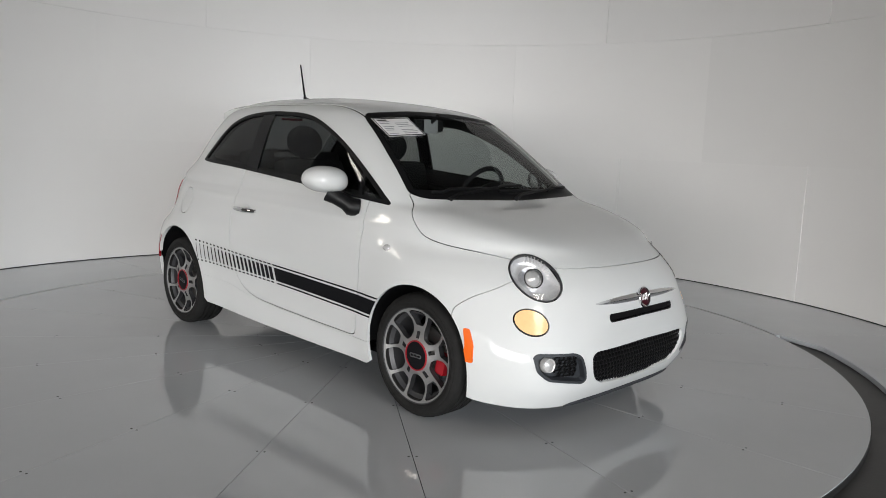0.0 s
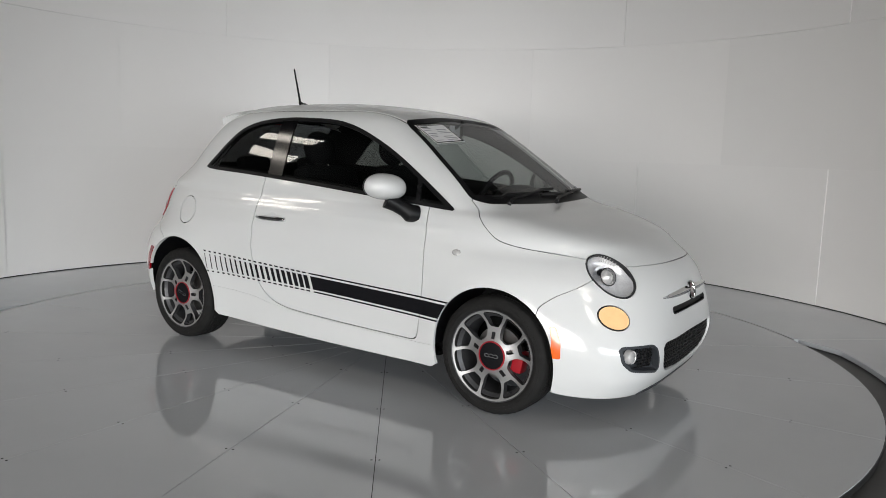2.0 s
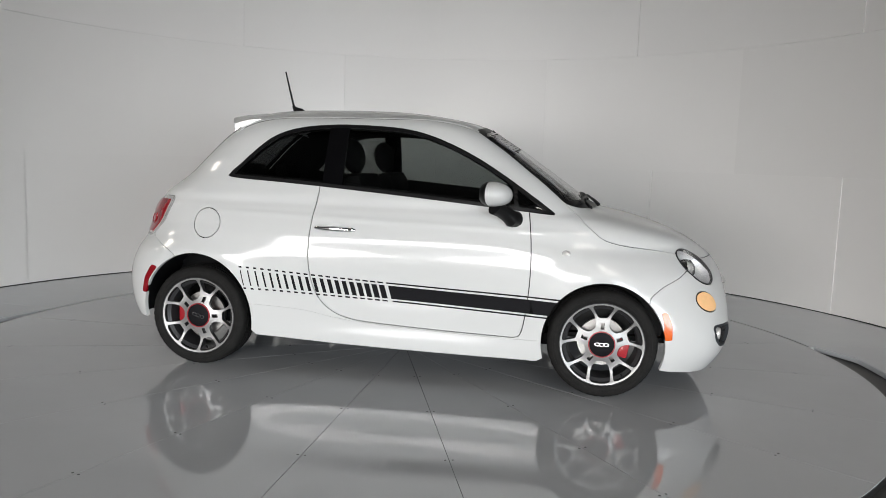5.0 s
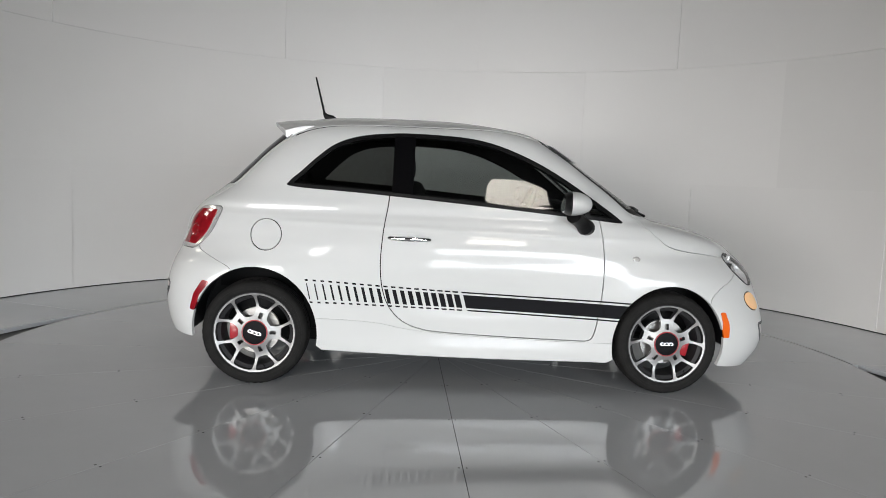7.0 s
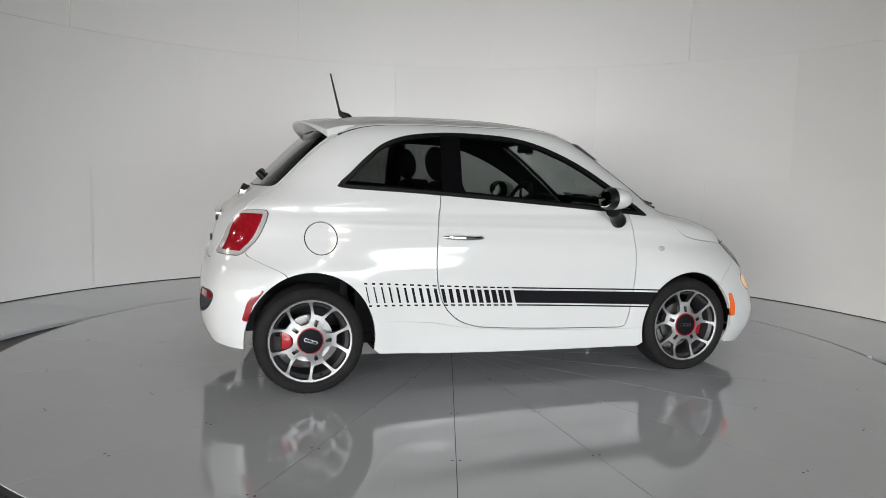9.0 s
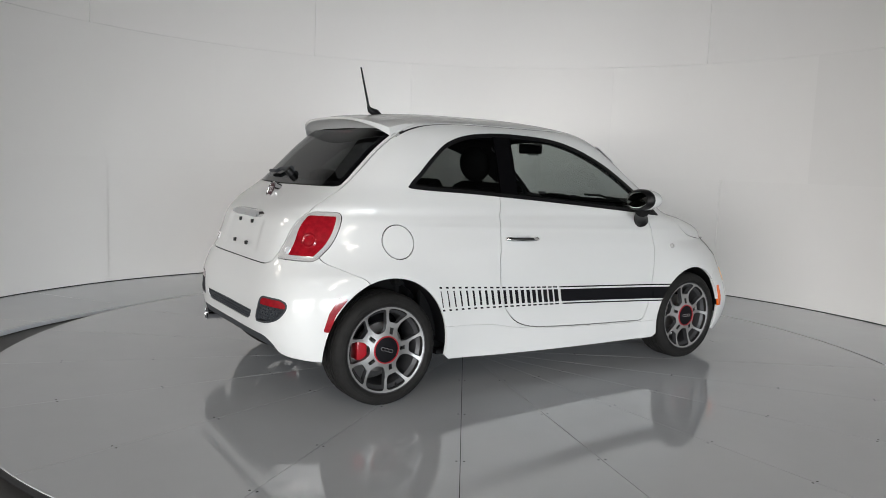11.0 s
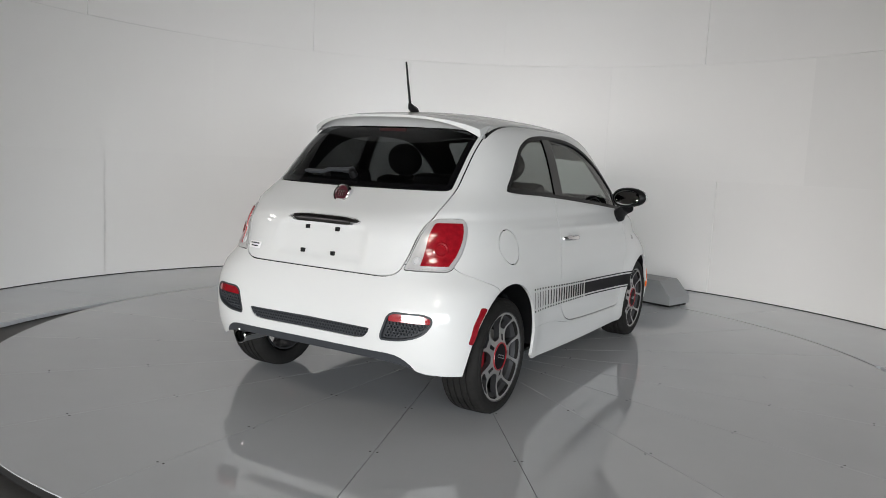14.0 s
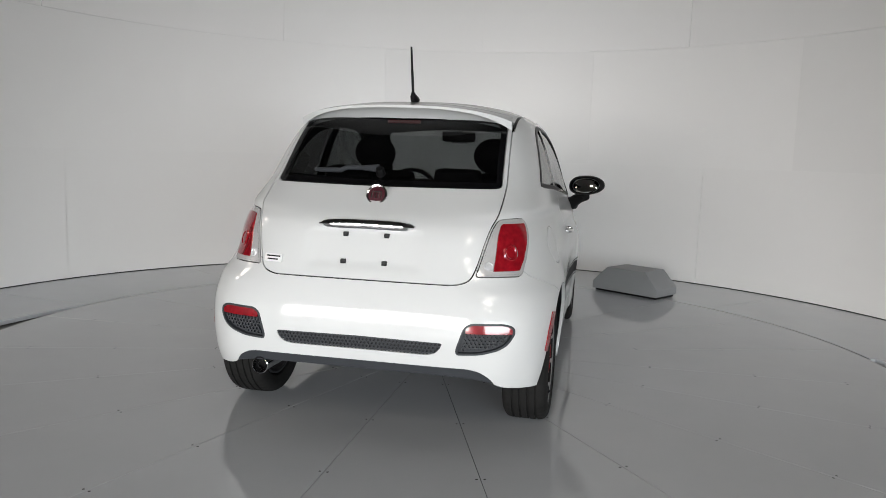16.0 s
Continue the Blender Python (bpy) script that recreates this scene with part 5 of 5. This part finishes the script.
        ring(bm, [(0.0001, 0.0), (0.070, 0.0), (0.076, -0.004)], tilt @ pose(-0.0375, 0, 0.003, 0, 0, -10 * sgn) @ pose(0, 0, 0, 0, -76, 0) @ Matrix.Diagonal((0.64, 1.12, 1, 1)), 40, close=False)
        part("mirror_glass", bm, M_MIRROR, shell)
        bm = bmesh.new()
        q, n = surface_at(probe, 0, 0.66, 2, 0.935)
        foot = Vector((0.665, sgn * (abs(q.y) - 0.01), 0.925))
        mid = Vector((0.625, sgn * 0.790, 0.950))
        tip = c + Vector((0.018, -sgn * 0.012, -0.060))
        tube(bm, [foot, foot.lerp(mid, 0.5) + Vector((0, sgn * 0.012, -0.006)), mid, mid.lerp(tip, 0.5), tip], 0.03, 14, [0.046, 0.046, 0.039, 0.037, 0.044])
        for v in bm.verts:
            v.co.y = sgn * max(abs(v.co.y), abs(q.y) - 0.015)
        part("mirror_foot", bm, M_BLACK, shell, "black mirror foot")
        # small oval repeater on the wing
        q, n = surface_at(probe, 0, 0.938, 2, 0.770)
        bm = bmesh.new()
        m = Matrix.Translation((q.x, sgn * (abs(q.y) + 0.001), q.z)) @ Vector((n.x, sgn * abs(n.y), n.z)).to_track_quat("Z", "X").to_matrix().to_4x4() @ Matrix.Diagonal((0.8, 1.15, 1, 1))
        ring(bm, [(0.0001, 0.007), (0.010, 0.006), (0.0155, 0.001), (0.0165, 0.004), (0.019, 0.003), (0.020, -0.002)], m, 28, close=False)
        part("side_repeater", bm, M_CLEARLENS, car, "small clear oval repeater lamp")
    # roof spoiler
    bm = bmesh.new()
    rows = []
    for i in range(41):
        y = -0.535 + 1.07 * i / 40
        k = (abs(y) / 0.535)
        lead, _ = surface_at(probe, 0, -0.90 + 0.03 * k * k, 1, -abs(y) * 0.985)
        zt = 1.468 - 0.052 * k ** 2.6 - 0.012 * k ** 8
        xt = -1.150 + 0.11 * k ** 3.2
        lead_p = Vector((-0.90 + 0.02 * k, y * 0.97, min(lead.z, 1.492 - 0.055 * k ** 2) + 0.003))
        tip = Vector((xt, y, zt))
        under = Vector((xt + 0.075, y * 0.985, zt - 0.060 + 0.012 * k))
        rows.append([bm.verts.new(p) for p in (lead_p, lead_p.lerp(tip, 0.35) + Vector((0, 0, 0.007)), lead_p.lerp(tip, 0.7) + Vector((0, 0, 0.006)), tip, tip + Vector((0.002 + 0.006 * k ** 6, 0, -0.012 - 0.030 * k ** 5)), tip.lerp(under, 0.5) + Vector((0, 0, 0.004)), under, lead_p + Vector((-0.06, 0, -0.05)))])
    for a, b in zip(rows, rows[1:]):
        for k in range(8):
            bm.faces.new((a[k], a[(k + 1) % 8], b[(k + 1) % 8], b[k]))
    bm.faces.new(rows[0])
    bm.faces.new(rows[-1])
    spoiler = part("roof_spoiler", bm, M_PAINT, car, "white roof spoiler over the rear window", angle=50)
    bm = bmesh.new()
    box(bm, (-1.045, -0.085, 1.385), (-1.030, 0.085, 1.402), 0.004)
    part("high_brake_lamp", bm, M_REDLENS, car, "red high brake lamp")
    bm = bmesh.new()
    tube(bm, [(-1.118, -0.022, 1.447), (-1.130, 0.0, 1.458), (-1.118, 0.022, 1.447)], 0.003, 6)
    part("washer_nozzle", bm, M_TRIM, spoiler)
    # aerial
    bm = bmesh.new()
    tube(bm, [(-0.790, 0, 1.496), (-0.830, 0, 1.512), (-0.872, 0, 1.530), (-0.885, 0, 1.550)], 0.02, 12, [0.010, 0.024, 0.017, 0.008])
    aerial = part("aerial", bm, M_BLACK, car, "black roof aerial")
    bm = bmesh.new()
    tube(bm, [(-0.876, 0, 1.528), (-0.905, 0, 1.64), (-0.938, 0, 1.770)], 0.005, 8, [0.0075, 0.0065, 0.005])
    part("mast", bm, M_BLACK, aerial)
    # windscreen wipers and cowl
    cowl = FULL.split(lambda v: np.maximum(np.maximum(0.965 - v[:, 2], v[:, 2] - 1.0), 0.75 - v[:, 0]))[0].split(lambda v: np.abs(v[:, 1]) - 0.62)[0]
    for y0, y1, dz in ((-0.12, 0.50, 0.0), (-0.56, 0.10, 0.012)):
        bm = bmesh.new()
        pts = []
        for i in range(13):
            t = i / 12
            y = y0 + (y1 - y0) * t
            q, n = surface_at(probe, 1, -abs(y), 2, 1.008 + dz + 0.02 * t, 1)
            pts.append(Vector((q.x, y, q.z)) + Vector((n.x, n.y * (-1 if y > 0 else 1), n.z)) * 0.012)
        tube(bm, pts, 0.008, 6)
        w = part("wiper", bm, M_BLACK, car, "black windscreen wiper")
        bm = bmesh.new()
        q, n = surface_at(probe, 1, -abs(y0), 2, 0.972, 1)
        tube(bm, [Vector((q.x - 0.020, y0 + 0.06, 0.990)), Vector((q.x - 0.045, y0 + 0.14, 1.012)), pts[8] + Vector((0.004, 0, 0.008))], 0.009, 8, [0.012, 0.009, 0.007])
        part("wiper_arm", bm, M_BLACK, w)
    # rear wiper
    bm = bmesh.new()
    pts = []
    for i in range(13):
        y = 0.03 + 0.31 * i / 12
        q, n = surface_at(probe, 1, -abs(y), 2, 1.155 - 0.02 * i / 12, -1)
        pts.append(Vector((q.x, y, q.z)) + Vector((n.x, -n.y, n.z)) * 0.018)
    tube(bm, pts, 0.008, 8, [0.020, 0.017, 0.015] + [0.011] * 9 + [0.006])
    w = part("rear_wiper", bm, M_TRIM, car, "grey-black rear wiper lying across the glass")
    bm = bmesh.new()
    q, n = surface_at(probe, 1, 0.0, 2, 1.135, -1)
    ring(bm, [(0.0001, 0.040), (0.016, 0.038), (0.020, 0.030), (0.022, 0.0)], Matrix.Translation(q + Vector((0, 0.02, 0))) @ n.to_track_quat("Z", "Y").to_matrix().to_4x4(), 20, close=False)
    part("wiper_hub", bm, M_BLACK, w)
    # sales sheet inside the windscreen, with grey bars for its small print
    p, n = surface_at(probe, 1, -0.405, 2, 1.335, 1)
    ux = Vector((0, 1, 0)) - n * n.y
    ux.normalize()
    uy = n.cross(ux)
    m = Matrix((( *ux, 0), (*uy, 0), (*n, 0), (0, 0, 0, 1))).transposed()
    m.translation = p + n * 0.004
    bm = bmesh.new()
    box(bm, (-0.125, -0.088, 0), (0.125, 0.088, 0.001), 0, m)
    sheet = part("sales_sheet", bm, M_PAPER, car, "white printed sheet at the top of the windscreen", smooth=False)
    bm = bmesh.new()
    for lo, hi in (((-0.121, 0.077, 0.001), (0.121, 0.084, 0.0018)), ((-0.121, -0.084, 0.001), (0.121, -0.077, 0.0018)), ((-0.121, -0.084, 0.001), (-0.115, 0.084, 0.0018)), ((0.115, -0.084, 0.001), (0.121, 0.084, 0.0018)), ((-0.10, 0.060, 0.001), (-0.04, 0.070, 0.0018))):
        box(bm, lo, hi, 0, m)
    part("sheet_border", bm, M_DECAL, sheet, smooth=False)
    bm = bmesh.new()
    for i in range(8):
        for a, b in ((-0.10, -0.03), (0.0, 0.10)):
            if (i * 3 + int(a * 100)) % 4:
                box(bm, (a, 0.048 - i * 0.016, 0.001), (b - 0.01 * (i % 3), 0.053 - i * 0.016, 0.0016), 0, m)
    part("sheet_print", bm, M_PRINT, sheet, smooth=False)
    p, n = surface_at(probe, 1, -0.52, 2, 1.045, 1)
    p, n = Vector((p.x, -p.y, p.z)), Vector((n.x, -n.y, n.z))
    bm = bmesh.new()
    box(bm, (-0.035, -0.018, 0.001), (0.035, 0.018, 0.002), 0, Matrix.Translation(p) @ n.to_track_quat("Z", "Y").to_matrix().to_4x4())
    part("service_sticker", bm, M_PRINT, car, "small pale sticker in the windscreen corner", smooth=False)


M_MIRROR = material("mirror_silver", (0.9, 0.9, 0.9), 0.02, metal=1.0)


def stripes(car):
    """Black vinyl: a solid band with fine lines, which breaks up into bars towards the back."""
    base = FULL.moved(0.0012).split(lambda v: np.maximum(np.abs(v[:, 2] - 0.505) - 0.14, np.abs(v[:, 0]) - 1.0))[0].split(lambda v: 0.6 + v[:, 1])[0].tidy()
    top = pchip([-0.95, -0.883, -0.031, 0.914, 1.0], [0.604, 0.600, 0.553, 0.521, 0.518])
    low = pchip([-0.95, -0.835, -0.004, 0.85, 1.0], [0.470, 0.468, 0.444, 0.412, 0.408])

    def strip(name, f0, f1, z0, z1, x0, x1, slant=0.0, host=None):
        """Between two shares of the band's height, and two x at its top; slant: how far the foot lies ahead."""
        def share(v):
            t, b = top(v[:, 0]), low(v[:, 0])
            return (t - v[:, 2]) / (t - b), v[:, 0]
        s = base
        for g in (lambda v: f0 - share(v)[0], lambda v: share(v)[0] - f1, lambda v: x0 - (v[:, 0] - slant * share(v)[0]), lambda v: v[:, 0] - slant * share(v)[0] - x1):
            s = s.split(g)[0]
            if not len(s.f):
                return
            s = s.tidy()
        if len(s.f):
            sheet_part(name, s, M_DECAL, car, "", 0.0)
    # door joint splits the vinyl
    for a, b in ((-0.020, 0.7605), (0.7655, 0.955)):
        strip("stripe", 0.0, 0.075, 0, 0, a - 0.006, b, 0.03 if a < 0 else 0.0)
        strip("stripe", 0.165, 0.845, 0, 0, a, b, 0.03 if a < 0 else 0.0)
        strip("stripe", 0.925, 1.0, 0, 0, a + 0.004, b, 0.03 if a < 0 else 0.0)
    count = 20
    for i in range(count):
        t = i / (count - 1)
        x = -0.876 + 0.0423 * i
        w = 0.006 + 0.026 * t
        strip("stripe_bar", 0.165, 0.845, 0, 0, x, x + w, 0.03)
        strip("stripe_dash", 0.0, 0.075, 0, 0, x - 0.003, x + 0.014 + 0.014 * t, 0.03)
        strip("stripe_dash", 0.925, 1.0, 0, 0, x - 0.002, x + 0.014 + 0.014 * t, 0.03)


def cabin(car):
    def seat(x, y, name):
        bm = bmesh.new()
        box(bm, (x - 0.26, y - 0.24, 0.40), (x + 0.26, y + 0.24, 0.60), 0.05)
        cushion = part(name, bm, M_CABIN, car, "black cloth seat")
        bm = bmesh.new()
        box(bm, (-0.07, -0.235, 0.0), (0.07, 0.235, 0.60), 0.06, pose(x - 0.27, y, 0.55, 0, -14, 0))
        part("backrest", bm, M_CABIN, cushion)
        bm = bmesh.new()
        bmesh.ops.create_uvsphere(bm, u_segments=24, v_segments=14, radius=1)
        for v in bm.verts:
            v.co = Vector((v.co.x * 0.062, v.co.y * 0.125, v.co.z * 0.105))
        bmesh.ops.transform(bm, matrix=pose(x - 0.455, y, 1.235, 0, -10, 0), verts=bm.verts)
        part("headrest", bm, M_CABIN, cushion, "round black headrest")
        bm = bmesh.new()
        for d in (-0.05, 0.05):
            tube(bm, [(x - 0.42, y + d, 1.08), (x - 0.445, y + d, 1.20)], 0.006, 6)
        part("headrest_post", bm, M_CHROME, cushion)
    seat(0.10, -0.36, "front_seat")
    seat(0.10, 0.36, "front_seat")
    bm = bmesh.new()
    box(bm, (-0.90, -0.55, 0.42), (-0.50, 0.55, 0.62), 0.06)
    bench = part("rear_bench", bm, M_CABIN, car, "black cloth rear bench")
    bm = bmesh.new()
    box(bm, (-0.06, -0.55, 0.0), (0.06, 0.55, 0.48), 0.05, pose(-0.92, 0, 0.56, 0, -14, 0))
    part("backrest", bm, M_CABIN, bench)
    for y in (-0.28, 0.28):
        bm = bmesh.new()
        box(bm, (-0.05, -0.12, -0.07), (0.05, 0.12, 0.07), 0.04, pose(-1.03, y, 1.10, 0, -12, 0))
        part("headrest", bm, M_CABIN, bench)
    # dashboard
    bm = bmesh.new()
    box(bm, (0.62, -0.64, 0.62), (1.00, 0.64, 0.955), 0.06)
    bmesh.ops.create_uvsphere(bm, u_segments=20, v_segments=12, radius=0.14, matrix=pose(0.66, 0.36, 0.965) @ Matrix.Diagonal((1.1, 1.25, 0.62, 1)))
    part("dashboard", bm, M_DASH, car, "black dashboard")
    bm = bmesh.new()
    m = pose(0.475, 0.36, 0.955, 0, -66, 0)
    ring(bm, [(0.183 + 0.015 * math.cos(2 * math.pi * k / 10), 0.015 * math.sin(2 * math.pi * k / 10)) for k in range(10)], m, 40)
    box(bm, (-0.055, -0.075, -0.02), (0.055, 0.075, 0.02), 0.015, m)
    box(bm, (-0.02, -0.175, -0.008), (0.02, 0.175, 0.008), 0.004, m)
    box(bm, (-0.02, -0.02, -0.35), (0.02, 0.02, -0.02), 0, m)
    part("steering_wheel", bm, M_DASH, car, "black three-spoke steering wheel")
    bm = bmesh.new()
    box(bm, (0.36, -0.115, 1.325), (0.385, 0.115, 1.395), 0.02)
    tube(bm, [(0.38, 0, 1.37), (0.45, 0, 1.415)], 0.012, 8)
    mir = part("cabin_mirror", bm, M_BLACK, car, "black rear-view mirror with a grey tag hung on it")
    bm = bmesh.new()
    box(bm, (0.395, -0.06, 1.315), (0.402, 0.05, 1.395), 0.004)
    part("mirror_tag", bm, M_PRINT, mir, "grey tag")
    bm = bmesh.new()
    box(bm, (-1.25, -0.66, 0.24), (0.95, 0.66, 0.30))
    box(bm, (-1.40, -0.50, 0.50), (-0.95, 0.50, 0.86))
    part("cabin_floor", bm, M_CABIN, car, "black cabin floor and load bay", smooth=False)
    for sgn in (-1, 1):
        bm = bmesh.new()
        box(bm, (-0.9, sgn * 0.655 - 0.02, 0.30), (0.85, sgn * 0.655 + 0.02, 0.965), 0.02)
        part("door_card", bm, M_CABIN, car, "black inner door panel")


wheels(CAR)
lamps(CAR)
trim(CAR)
stripes(CAR)
cabin(CAR)


def motions():
    turn = [(r[0], r[7]) for r in ROWS]
    walk(TABLE, [(t, pose(0, 0, 0, 0, 0, a)) for t, a in turn])
    walk(CAR, [(t, pose(0, 0, 0, 0, 0, a) @ pose(-AXIS_X, -AXIS_Y + 0.006, 0, 0, 0, -0.2)) for t, a in turn])


motions()
